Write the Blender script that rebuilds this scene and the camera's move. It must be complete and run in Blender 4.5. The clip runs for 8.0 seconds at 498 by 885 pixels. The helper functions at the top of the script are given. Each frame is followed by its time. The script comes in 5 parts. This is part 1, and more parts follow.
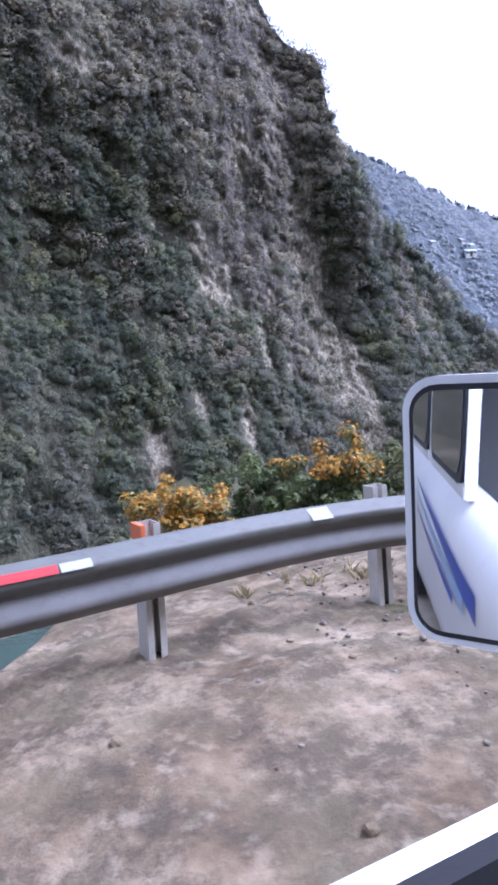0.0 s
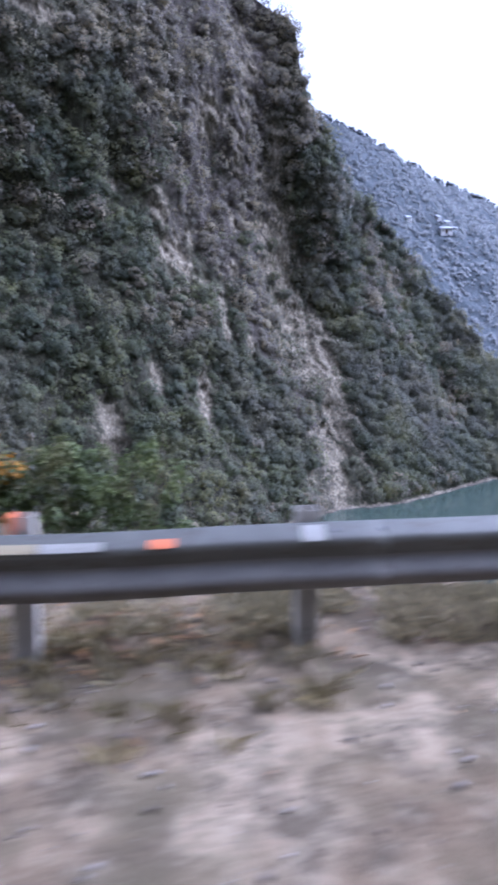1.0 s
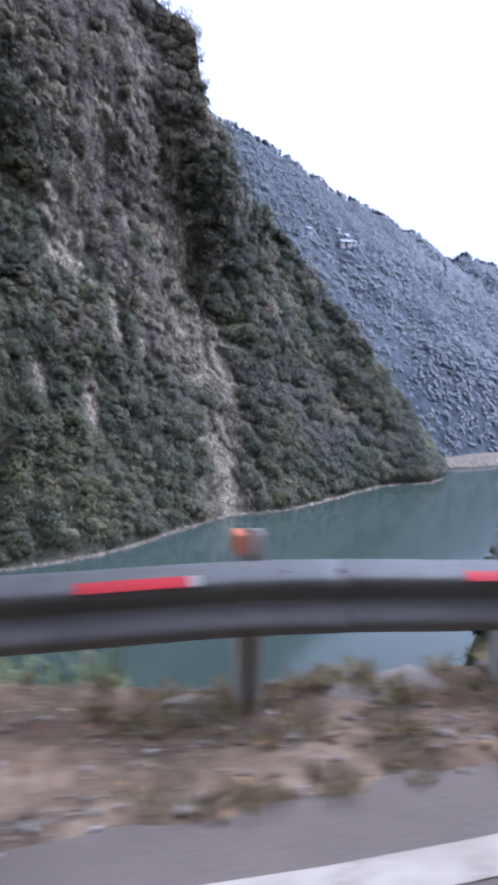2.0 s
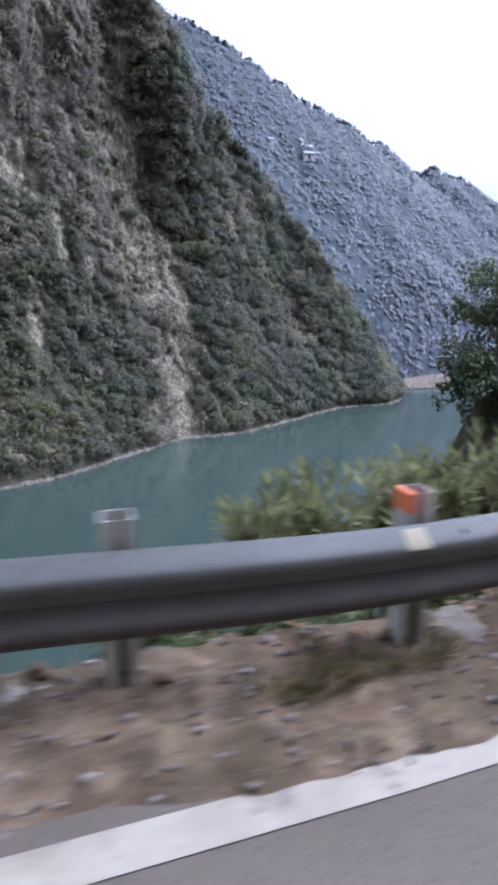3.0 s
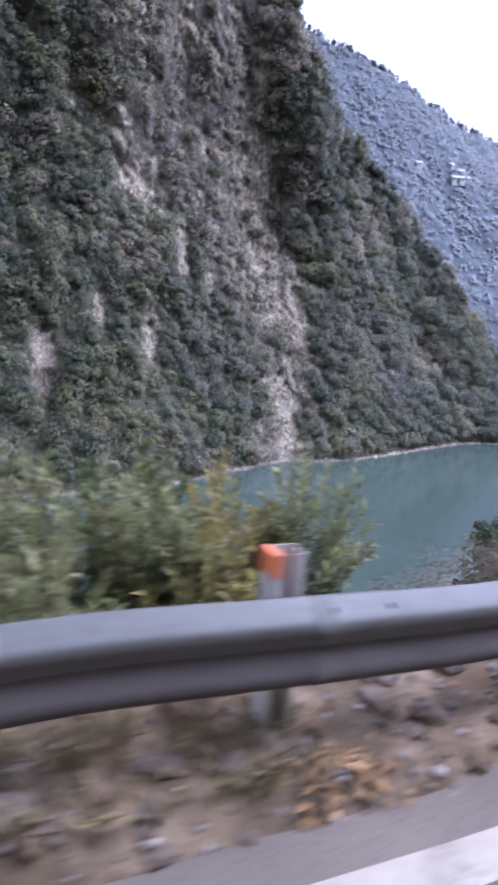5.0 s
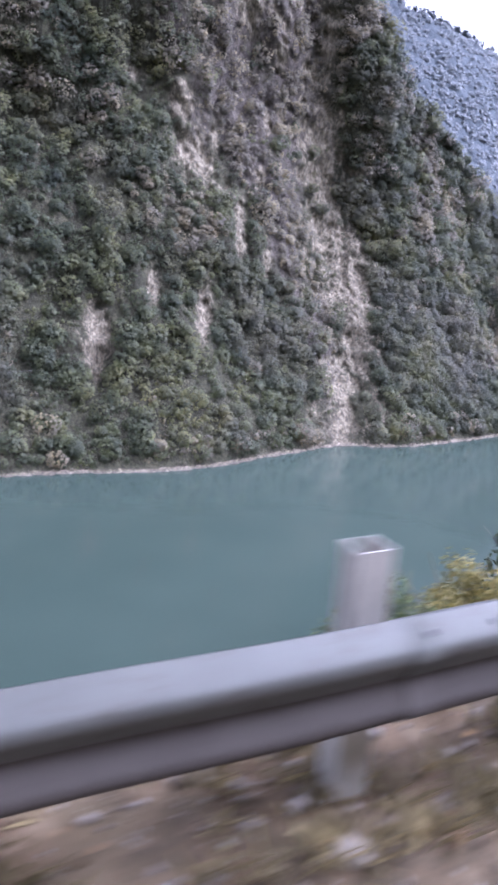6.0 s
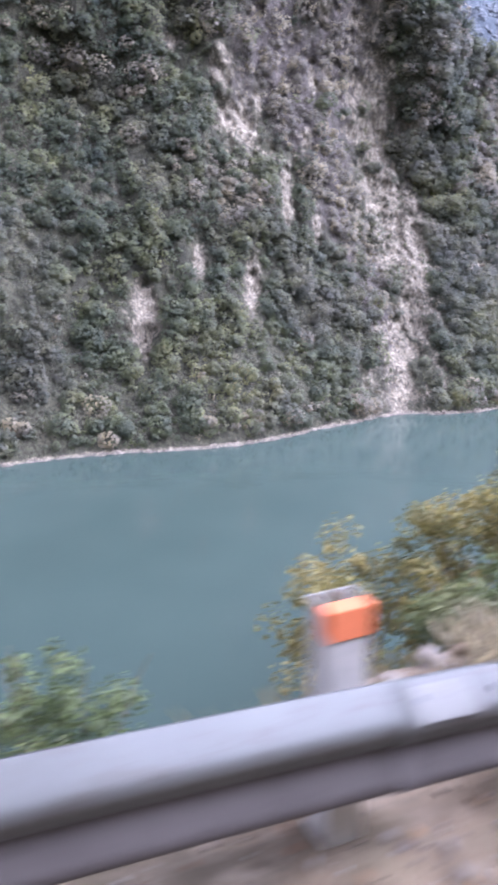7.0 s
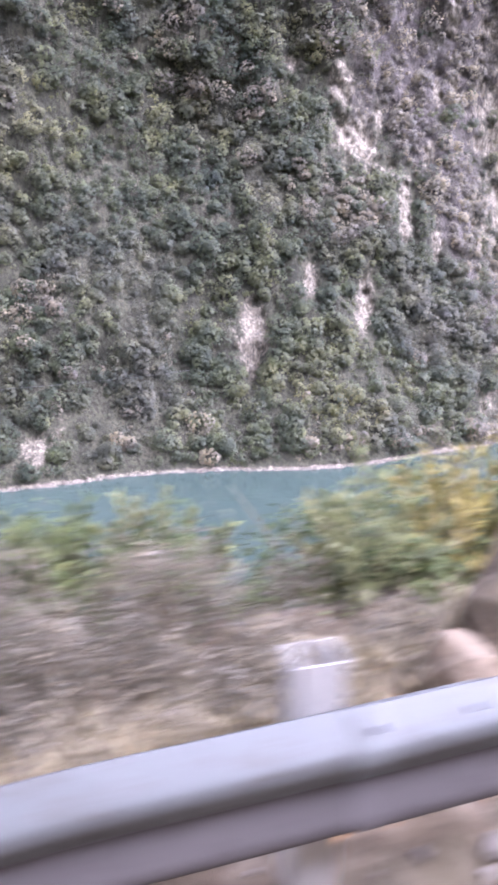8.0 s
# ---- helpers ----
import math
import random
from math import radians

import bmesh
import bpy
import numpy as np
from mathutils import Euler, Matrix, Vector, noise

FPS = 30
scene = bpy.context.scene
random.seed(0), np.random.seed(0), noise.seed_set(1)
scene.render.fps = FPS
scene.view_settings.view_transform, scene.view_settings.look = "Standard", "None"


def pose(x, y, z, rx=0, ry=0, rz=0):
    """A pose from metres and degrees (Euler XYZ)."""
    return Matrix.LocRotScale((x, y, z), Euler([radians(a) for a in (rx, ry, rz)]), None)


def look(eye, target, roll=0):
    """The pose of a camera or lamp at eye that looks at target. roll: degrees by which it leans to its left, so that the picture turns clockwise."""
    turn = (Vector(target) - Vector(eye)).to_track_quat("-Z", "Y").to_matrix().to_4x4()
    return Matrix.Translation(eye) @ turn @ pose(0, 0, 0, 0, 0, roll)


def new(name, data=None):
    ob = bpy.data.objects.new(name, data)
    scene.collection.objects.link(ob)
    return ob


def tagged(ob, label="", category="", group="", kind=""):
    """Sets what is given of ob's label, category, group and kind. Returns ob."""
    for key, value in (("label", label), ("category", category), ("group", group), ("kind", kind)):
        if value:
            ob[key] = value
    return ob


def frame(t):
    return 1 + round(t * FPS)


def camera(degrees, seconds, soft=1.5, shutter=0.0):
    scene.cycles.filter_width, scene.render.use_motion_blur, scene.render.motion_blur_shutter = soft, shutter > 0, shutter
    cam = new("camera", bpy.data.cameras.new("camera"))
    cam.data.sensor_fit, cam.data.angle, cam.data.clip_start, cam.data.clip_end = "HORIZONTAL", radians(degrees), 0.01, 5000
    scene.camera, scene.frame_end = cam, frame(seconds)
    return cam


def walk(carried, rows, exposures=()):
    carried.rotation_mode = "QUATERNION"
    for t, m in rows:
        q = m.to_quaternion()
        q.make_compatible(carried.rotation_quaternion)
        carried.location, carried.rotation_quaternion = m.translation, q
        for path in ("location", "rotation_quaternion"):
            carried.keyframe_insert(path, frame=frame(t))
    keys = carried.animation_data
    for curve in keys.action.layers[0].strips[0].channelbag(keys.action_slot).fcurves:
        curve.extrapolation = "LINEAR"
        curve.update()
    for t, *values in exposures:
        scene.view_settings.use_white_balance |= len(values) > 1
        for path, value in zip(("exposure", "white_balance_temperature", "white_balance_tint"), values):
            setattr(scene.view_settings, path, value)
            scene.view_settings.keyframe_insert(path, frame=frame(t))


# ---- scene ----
# camera and path: seconds, x, y, z, yaw, pitch, roll
cam = camera(39.42, 8.0, soft=3.3, shutter=0.38)
PATH = [
    (0.0, 0.00, 0.00, 1.56, -16.87, -5.34, -2.58),
    (0.0334, 0.00, 0.00, 1.56, -16.87, -5.34, -2.58),
    (0.5, 2.96, 0.43, 1.59, -12.32, -5.46, -1.62),
    (1.0, 5.78, 0.45, 1.59, -18.55, -7.72, -0.58),
    (1.5, 8.49, 0.20, 1.60, -20.34, -4.42, -0.38),
    (2.0, 10.89, -0.13, 1.62, -25.96, -7.25, 1.35),
    (2.2, 11.80, -0.27, 1.61, -26.60, -8.95, 1.84),
    (3.3, 16.44, -0.74, 1.63, -28.81, -14.09, 1.10),
    (3.5, 17.33, -0.77, 1.61, -25.88, -12.53, 0.20),
    (4.0, 19.58, -0.76, 1.63, -23.06, -11.25, 1.71),
    (4.5, 21.90, -0.63, 1.69, -20.14, -12.15, 2.95),
    (5.0, 24.28, -0.31, 1.69, -16.85, -12.41, 4.06),
    (5.2, 25.26, -0.12, 1.69, -14.61, -13.91, 4.02),
    (6.3, 31.44, 1.73, 1.70, -8.99, -14.97, 2.85),
    (6.5, 32.50, 2.07, 1.73, -7.37, -16.60, 1.07),
    (7.0, 35.22, 2.97, 1.76, -4.04, -17.07, 0.26),
    (7.5, 38.16, 3.98, 1.62, 2.87, -15.48, 1.27),
    (8.0, 41.11, 5.04, 1.72, 7.39, -15.58, -0.78),
]
EXPOSE = [(0.0, 0.69, 4920, 27), (0.5, 0.58, 4980, 31), (1.5, 0.34, 4640, 24), (2.0, 0.26, 4980, 25), (3.5, 0.26, 5060, 20), (4.0, 0.39, 5010, 23), (4.5, 0.43, 5110, 26), (5.0, 0.67, 5000, 31), (6.5, 1.11, 5180, 31), (7.0, 1.31, 5150, 32), (7.5, 1.46, 5220, 30), (8.0, 1.70, 5280, 38)]
walk(cam, [(t, pose(x, y, z, 0, 0, yaw) @ pose(0, 0, 0, 90 + pitch) @ pose(0, 0, 0, 0, 0, roll))
           for t, x, y, z, yaw, pitch, roll in PATH], EXPOSE)

# ---- sky and sun: hazy daylight, the veiled sun high over the road ahead ----
SUN_AZ, SUN_EL = 105.0, 52.0          # degrees to the right of +y, degrees up
world = bpy.data.worlds.new("sky")
scene.world = world
world.use_nodes = True
wn = world.node_tree
sky = wn.nodes.new("ShaderNodeTexSky")
sky.sky_type, sky.sun_disc = "NISHITA", False
sky.sun_elevation, sky.sun_rotation = radians(SUN_EL), radians(SUN_AZ)
sky.dust_density, sky.air_density, sky.ozone_density = 6.0, 1.0, 1.0
pale = wn.nodes.new("ShaderNodeHueSaturation")     # thin white cloud over all of the sky
pale.inputs["Saturation"].default_value, pale.inputs["Value"].default_value = 0.12, 2.0
wn.links.new(sky.outputs[0], pale.inputs["Color"])
wn.links.new(pale.outputs[0], wn.nodes["Background"].inputs[0])
wn.nodes["Background"].inputs[1].default_value = 0.15
sun_data = bpy.data.lights.new("sun", "SUN")
sun_data.energy, sun_data.angle, sun_data.color = 0.7, radians(45), (1.0, 0.95, 0.88)
sun = new("sun", sun_data)
sa, se = radians(SUN_AZ), radians(SUN_EL)
sun.matrix_world = look((0, 0, 0), (-math.sin(sa) * math.cos(se), -math.cos(sa) * math.cos(se), -math.sin(se)))


# ---- materials ----
def material(name, rough=0.8, metal=0.0, spec=0.5):
    m = bpy.data.materials.new(name)
    m.use_nodes = True
    b = m.node_tree.nodes["Principled BSDF"]
    b.inputs["Roughness"].default_value, b.inputs["Metallic"].default_value = rough, metal
    b.inputs["Specular IOR Level"].default_value = spec
    return m, m.node_tree, b


def node(nt, kind, **values):
    n = nt.nodes.new(kind)
    for key, value in values.items():
        n.inputs[key].default_value = value
    return n


def noise_of(nt, scale, detail=4.0, rough=0.6, stretch=None):
    tc = nt.nodes.new("ShaderNodeNewGeometry")
    source = tc.outputs["Position"]
    if stretch:
        mp = node(nt, "ShaderNodeMapping", Scale=stretch)
        nt.links.new(source, mp.inputs["Vector"])
        source = mp.outputs[0]
    n = node(nt, "ShaderNodeTexNoise", Scale=scale, Detail=detail, Roughness=rough)
    nt.links.new(source, n.inputs["Vector"])
    return n.outputs["Fac"]


def ramp(nt, fac, *stops):
    r = nt.nodes.new("ShaderNodeValToRGB")
    e = r.color_ramp.elements
    while len(e) < len(stops):
        e.new(0.5)
    for k, (at, colour) in zip(e, stops):
        k.position, k.color = at, (*colour, 1)
    nt.links.new(fac, r.inputs[0])
    return r.outputs[0]


def blend(nt, a, b, fac, mode="MIX"):
    m = nt.nodes.new("ShaderNodeMix")
    m.data_type, m.blend_type = "RGBA", mode
    for socket, value in ((m.inputs[0], fac), (m.inputs[6], a), (m.inputs[7], b)):
        if isinstance(value, (int, float)):
            socket.default_value = value
        elif isinstance(value, tuple):
            socket.default_value = (*value, 1)
        else:
            nt.links.new(value, socket)
    return m.outputs[2]


def bump(nt, b, fac, strength=0.4, distance=0.05):
    n = node(nt, "ShaderNodeBump", Strength=strength, Distance=distance)
    nt.links.new(fac, n.inputs["Height"])
    nt.links.new(n.outputs[0], b.inputs["Normal"])


def paint(name, colour, rough=0.5, metal=0.0, wear=0.25, scale=9.0, spec=0.5):
    """A painted or plain surface with mild mottling at two scales."""
    m, nt, b = material(name, rough, metal, spec)
    dark = tuple(c * (1 - wear) for c in colour)
    c1 = ramp(nt, noise_of(nt, scale), (0.3, dark), (0.65, colour))
    c2 = blend(nt, c1, tuple(c * (1 - wear) for c in dark), ramp(nt, noise_of(nt, scale * 7), (0.55, (0, 0, 0)), (0.8, (0.6, 0.6, 0.6))))
    nt.links.new(c2, b.inputs["Base Color"])
    bump(nt, b, noise_of(nt, scale * 12), 0.12, 0.004)
    return m


def leaf_material(name, low, mid, high, patch=0.12, thin=0.25, dry=None, spread=(0.65, 1.45), crowns=0.0):
    """Foliage: colour by place at two scales and leaf by leaf; thin leaves let some light through."""
    m, nt, b = material(name, 0.55, 0, 0.35)
    geo = nt.nodes.new("ShaderNodeNewGeometry")
    c1 = ramp(nt, noise_of(nt, patch, 3), (0.33, low), (0.5, mid), (0.68, high))
    c2 = ramp(nt, geo.outputs["Random Per Island"], (0.0, (spread[0],) * 3), (0.7, (1.0, 1.0, 1.0)), (1.0, (spread[1], spread[1] * 0.97, spread[1] * 0.85)))
    c = blend(nt, c1, c2, 1.0, "MULTIPLY")
    if dry:
        c = blend(nt, c, dry, ramp(nt, noise_of(nt, patch * 0.45, 4), (0.50, (0, 0, 0)), (0.64, (0.7, 0.7, 0.7))))
    if crowns:      # bush by bush, some yellower and paler than others
        c = blend(nt, c, ramp(nt, noise_of(nt, crowns, 2, 0.5), (0.32, (0.74, 0.77, 0.82)), (0.5, (1.0, 1.0, 1.0)), (0.68, (1.5, 1.45, 1.25))), 1.0, "MULTIPLY")
    nt.links.new(c, b.inputs["Base Color"])
    if thin:
        tr = nt.nodes.new("ShaderNodeBsdfTranslucent")
        nt.links.new(c, tr.inputs[0])
        mx = node(nt, "ShaderNodeMixShader", Fac=thin)
        nt.links.new(b.outputs[0], mx.inputs[1])
        nt.links.new(tr.outputs[0], mx.inputs[2])
        nt.links.new(mx.outputs[0], nt.nodes["Material Output"].inputs["Surface"])
    return m


def rock_material(name, dark, mid, pale, scale=0.12, moss=(0.062, 0.07, 0.044), relief=0.8):
    m, nt, b = material(name, 0.9, 0, 0.2)
    c1 = ramp(nt, noise_of(nt, scale, 8, 0.7, (1.6, 1.6, 0.55)), (0.35, dark), (0.52, mid), (0.7, pale))
    c2 = blend(nt, c1, tuple(0.5 * v for v in dark), ramp(nt, noise_of(nt, scale * 9, 6, 0.7, (1.2, 1.2, 0.5)), (0.40, (0.75, 0.75, 0.75)), (0.55, (0, 0, 0))))
    c3 = blend(nt, c2, moss, ramp(nt, noise_of(nt, scale * 3.3, 5), (0.55, (0, 0, 0)), (0.7, (0.55, 0.55, 0.55))))
    nt.links.new(c3, b.inputs["Base Color"])
    bump(nt, b, noise_of(nt, scale * 7, 8, 0.75), 0.9, relief)
    return m


def cliff_material():
    """Brown rock, clean pale rock and mossy undergrowth; the mesh says where each one lies, noise frays the edges."""
    m, nt, b = material("cliff rock", 0.9, 0, 0.2)

    def rock(dark, mid, pale, scale, crack=7.0):
        c1 = ramp(nt, noise_of(nt, scale, 8, 0.7, (1.6, 1.6, 0.7)), (0.35, dark), (0.52, mid), (0.68, pale))
        return blend(nt, c1, tuple(0.5 * v for v in dark), ramp(nt, noise_of(nt, scale * crack, 6, 0.7, (1.2, 1.2, 0.6)), (0.42, (0.75, 0.75, 0.75)), (0.54, (0, 0, 0))))

    def mask(name, scale, spread, at, soft):
        a = nt.nodes.new("ShaderNodeAttribute")
        a.attribute_name = name
        k = node(nt, "ShaderNodeMath")
        k.operation = "MULTIPLY_ADD"
        nt.links.new(noise_of(nt, scale, 8, 0.78), k.inputs[0])
        k.inputs[1].default_value = spread
        nt.links.new(a.outputs["Fac"], k.inputs[2])
        less = node(nt, "ShaderNodeMath")
        less.operation = "SUBTRACT"
        nt.links.new(k.outputs[0], less.inputs[0])
        less.inputs[1].default_value = spread / 2
        return ramp(nt, less.outputs[0], (at - soft, (0, 0, 0)), (at + soft, (1, 1, 1)))

    brown = rock((0.062, 0.052, 0.045), (0.105, 0.090, 0.074), (0.165, 0.142, 0.117), 0.22)
    moss = rock((0.042, 0.041, 0.027), (0.070, 0.068, 0.042), (0.108, 0.098, 0.064), 0.2)
    pale = rock((0.120, 0.104, 0.080), (0.27, 0.233, 0.168), (0.51, 0.445, 0.325), 0.7, 2.2)
    c = blend(nt, brown, moss, mask("wooded", 0.5, 0.9, 0.52, 0.12))
    c = blend(nt, c, pale, mask("clean", 0.5, 1.7, 0.52, 0.13))
    nt.links.new(c, b.inputs["Base Color"])
    bump(nt, b, noise_of(nt, 1.1, 8, 0.75), 0.9, 0.8)
    return m


M_CLIFF = cliff_material()
M_PALE = rock_material("pale rock", (0.11, 0.09, 0.07), (0.33, 0.275, 0.215), (0.60, 0.51, 0.41), 0.7)
M_CLIFF_LEAF = leaf_material("cliff foliage", (0.050, 0.063, 0.040), (0.084, 0.096, 0.052), (0.150, 0.148, 0.070), 0.06, 0.5, (0.115, 0.104, 0.078), (0.9, 1.2), 0.3)
# dry scrub, lightened to put haze into the upper cliff's colour
M_CLIFF_DRY = leaf_material("leafless brown scrub paled for haze", (0.122, 0.106, 0.076), (0.162, 0.142, 0.099), (0.204, 0.180, 0.118), 0.08, 0.4, None, (0.9, 1.15), 0.3)
# distant haze is put into these two base colours as blue-grey
M_FAR = leaf_material("haze-blue distant forest", (0.064, 0.078, 0.088), (0.078, 0.092, 0.103), (0.092, 0.106, 0.118), 0.03, 0.0, None, (0.94, 1.06))
M_FAR_GROUND = rock_material("haze-blue distant slope", (0.058, 0.070, 0.080), (0.070, 0.083, 0.094), (0.082, 0.096, 0.108), 0.05, (0.06, 0.073, 0.082), 0.3)
def worn(name, colour, under, rough=0.5, metal=0.0, much=0.5):
    """Paint or zinc with rubbed and dirty patches that show what lies under it."""
    m, nt, b = material(name, rough, metal, 0.4)
    c1 = ramp(nt, noise_of(nt, 4.0, 5), (0.3, tuple(0.8 * c for c in colour)), (0.65, colour))
    at = 0.72 - 0.25 * much
    c2 = blend(nt, c1, under, ramp(nt, noise_of(nt, 14.0, 6, 0.75, (0.5, 1.0, 1.6)), (at - 0.05, (0, 0, 0)), (at + 0.08, (0.8, 0.8, 0.8))))
    c3 = blend(nt, c2, tuple(0.6 * c for c in under), ramp(nt, noise_of(nt, 1.3, 4, 0.6), (0.5, (0, 0, 0)), (0.75, (0.5, 0.5, 0.5))))
    nt.links.new(c3, b.inputs["Base Color"])
    bump(nt, b, noise_of(nt, 60, 4), 0.15, 0.003)
    return m


M_STEEL = worn("galvanised steel", (0.122, 0.124, 0.113), (0.085, 0.078, 0.066), 0.56, 0.08, 0.65)
M_STEEL_LOW = worn("dark brown steel", (0.078, 0.067, 0.059), (0.055, 0.046, 0.04), 0.85, 0.0, 0.6)
M_STEEL_PALE = worn("pale grey steel", (0.168, 0.163, 0.155), (0.118, 0.108, 0.098), 0.7, 0.05, 0.5)
M_POST = paint("weathered zinc post", (0.50, 0.475, 0.425), 0.7, 0.0, 0.25, 6.0)
M_BOLT = paint("dull bolt", (0.16, 0.16, 0.17), 0.5, 0.7, 0.3, 30)
M_RED = worn("red reflective tape", (0.50, 0.014, 0.018), (0.36, 0.03, 0.03), 0.6, 0, 0.5)
M_WHITE_TAPE = worn("white reflective tape", (0.36, 0.35, 0.32), (0.22, 0.21, 0.19), 0.45, 0, 0.6)
M_YELLOW_TAPE = worn("faded yellow paint", (0.37, 0.31, 0.19), (0.20, 0.175, 0.13), 0.5, 0, 0.55)
M_FADED = worn("faded white paint", (0.19, 0.185, 0.165), (0.14, 0.132, 0.12), 0.6, 0, 0.7)
M_ORANGE = paint("orange paint", (0.72, 0.20, 0.075), 0.5, 0, 0.15, 10)
M_SIGN = paint("yellow sign face", (1.0, 0.47, 0.008), 0.7, 0, 0.06, 5, 0.15)
M_BLACK = paint("black sign paint", (0.02, 0.02, 0.022), 0.5, 0, 0.2, 8)
M_BARK = paint("bark", (0.14, 0.10, 0.07), 0.9, 0, 0.4, 9, 0.2)
M_TWIG = paint("pale twigs", (0.25, 0.20, 0.13), 0.9, 0, 0.4, 15, 0.2)
M_WHITE = paint("white van paint", (0.84, 0.84, 0.83), 0.22, 0, 0.06, 2.0)
M_RUBBER = paint("black rubber", (0.015, 0.015, 0.017), 0.55, 0, 0.3, 12)
M_BLUE = paint("blue stripe", (0.03, 0.08, 0.45), 0.3, 0, 0.1, 5)
M_PALEBLUE = paint("pale blue stripe", (0.35, 0.50, 0.75), 0.3, 0, 0.1, 5)
M_SLAB = paint("grey-brown stone", (0.165, 0.128, 0.094), 0.95, 0, 0.5, 14, 0.35)
M_ROOF = paint("grey sheet roof", (0.30, 0.33, 0.38), 0.4, 0, 0.1, 0.5)
M_HOUSE = paint("whitewashed house wall", (0.66, 0.66, 0.66), 0.9, 0, 0.1, 0.7)


def soil_material():
    m, nt, b = material("dusty soil", 0.95, 0, 0.15)
    c1 = ramp(nt, noise_of(nt, 0.9, 6, 0.65), (0.35, (0.10, 0.072, 0.047)), (0.5, (0.21, 0.162, 0.114)), (0.64, (0.36, 0.296, 0.222)))
    c2 = blend(nt, c1, (0.065, 0.056, 0.042), ramp(nt, noise_of(nt, 3.2, 7, 0.75), (0.43, (0, 0, 0)), (0.57, (0.82, 0.82, 0.82))))
    c3 = blend(nt, c2, (0.34, 0.285, 0.22), ramp(nt, noise_of(nt, 9, 4, 0.6), (0.52, (0, 0, 0)), (0.74, (0.6, 0.6, 0.6))))
    c4 = blend(nt, c3, (0.118, 0.10, 0.066), ramp(nt, noise_of(nt, 1.9, 6, 0.75), (0.48, (0, 0, 0)), (0.60, (0.65, 0.65, 0.65))))
    # browner earth further along the road
    pos = nt.nodes.new("ShaderNodeNewGeometry")
    sep = nt.nodes.new("ShaderNodeSeparateXYZ")
    nt.links.new(pos.outputs["Position"], sep.inputs[0])
    rng_n = node(nt, "ShaderNodeMapRange", **{"From Min": 8.5, "From Max": 11.5})
    nt.links.new(sep.outputs["X"], rng_n.inputs[0])
    brown = blend(nt, c4, (0.86, 0.80, 0.76), 1.0, "MULTIPLY")
    back_n = node(nt, "ShaderNodeMapRange", **{"From Min": 29.0, "From Max": 35.0, "To Min": 1.0, "To Max": 0.0})
    nt.links.new(sep.outputs["X"], back_n.inputs[0])
    both = nt.nodes.new("ShaderNodeMath")
    both.operation = "MULTIPLY"
    nt.links.new(rng_n.outputs[0], both.inputs[0])
    nt.links.new(back_n.outputs[0], both.inputs[1])
    c4 = blend(nt, c4, brown, both.outputs[0])
    c4 = blend(nt, c4, (1.03, 1.0, 0.93), 1.0, "MULTIPLY")
    nt.links.new(c4, b.inputs["Base Color"])
    bump(nt, b, noise_of(nt, 30, 6, 0.7), 0.6, 0.02)
    return m


def asphalt_material():
    m, nt, b = material("dusty asphalt", 0.85, 0, 0.25)
    c1 = ramp(nt, noise_of(nt, 0.7, 5), (0.3, (0.108, 0.088, 0.068)), (0.7, (0.172, 0.141, 0.110)))
    c2 = blend(nt, c1, (0.07, 0.067, 0.063), ramp(nt, noise_of(nt, 60, 3), (0.5, (0, 0, 0)), (0.7, (0.6, 0.6, 0.6))))
    nt.links.new(c2, b.inputs["Base Color"])
    bump(nt, b, noise_of(nt, 120, 3), 0.4, 0.006)
    return m


def bank_material():
    m, nt, b = material("scrub bank", 0.95, 0, 0.15)
    c1 = ramp(nt, noise_of(nt, 0.22, 7, 0.65), (0.3, (0.05, 0.06, 0.025)), (0.5, (0.10, 0.09, 0.05)), (0.7, (0.24, 0.20, 0.15)))
    c2 = blend(nt, c1, (0.04, 0.045, 0.02), ramp(nt, noise_of(nt, 2.6, 6, 0.7), (0.5, (0, 0, 0)), (0.7, (0.7, 0.7, 0.7))))
    nt.links.new(c2, b.inputs["Base Color"])
    bump(nt, b, noise_of(nt, 3, 7, 0.7), 0.8, 0.25)
    return m


def water_material():
    m, nt, b = material("green river water", 0.09, 0, 0.5)
    c = ramp(nt, noise_of(nt, 0.02, 3), (0.3, (0.037, 0.055, 0.045)), (0.7, (0.050, 0.071, 0.058)))
    nt.links.new(c, b.inputs["Base Color"])
    b.inputs["IOR"].default_value = 1.33
    bump(nt, b, noise_of(nt, 0.9, 5, 0.6, (0.6, 1.0, 1.0)), 0.2, 0.06)
    return m


def concrete_material():
    m, nt, b = material("pale broken concrete", 0.92, 0, 0.2)
    c1 = ramp(nt, noise_of(nt, 2.2, 6), (0.3, (0.16, 0.134, 0.106)), (0.7, (0.275, 0.24, 0.198)))
    c2 = blend(nt, c1, (0.16, 0.14, 0.11), ramp(nt, noise_of(nt, 11, 6, 0.7), (0.5, (0, 0, 0)), (0.7, (0.7, 0.7, 0.7))))
    nt.links.new(c2, b.inputs["Base Color"])
    bump(nt, b, noise_of(nt, 22, 6), 0.5, 0.02)
    return m


M_SOIL, M_ASPHALT, M_BANK, M_WATER, M_CONCRETE = soil_material(), asphalt_material(), bank_material(), water_material(), concrete_material()


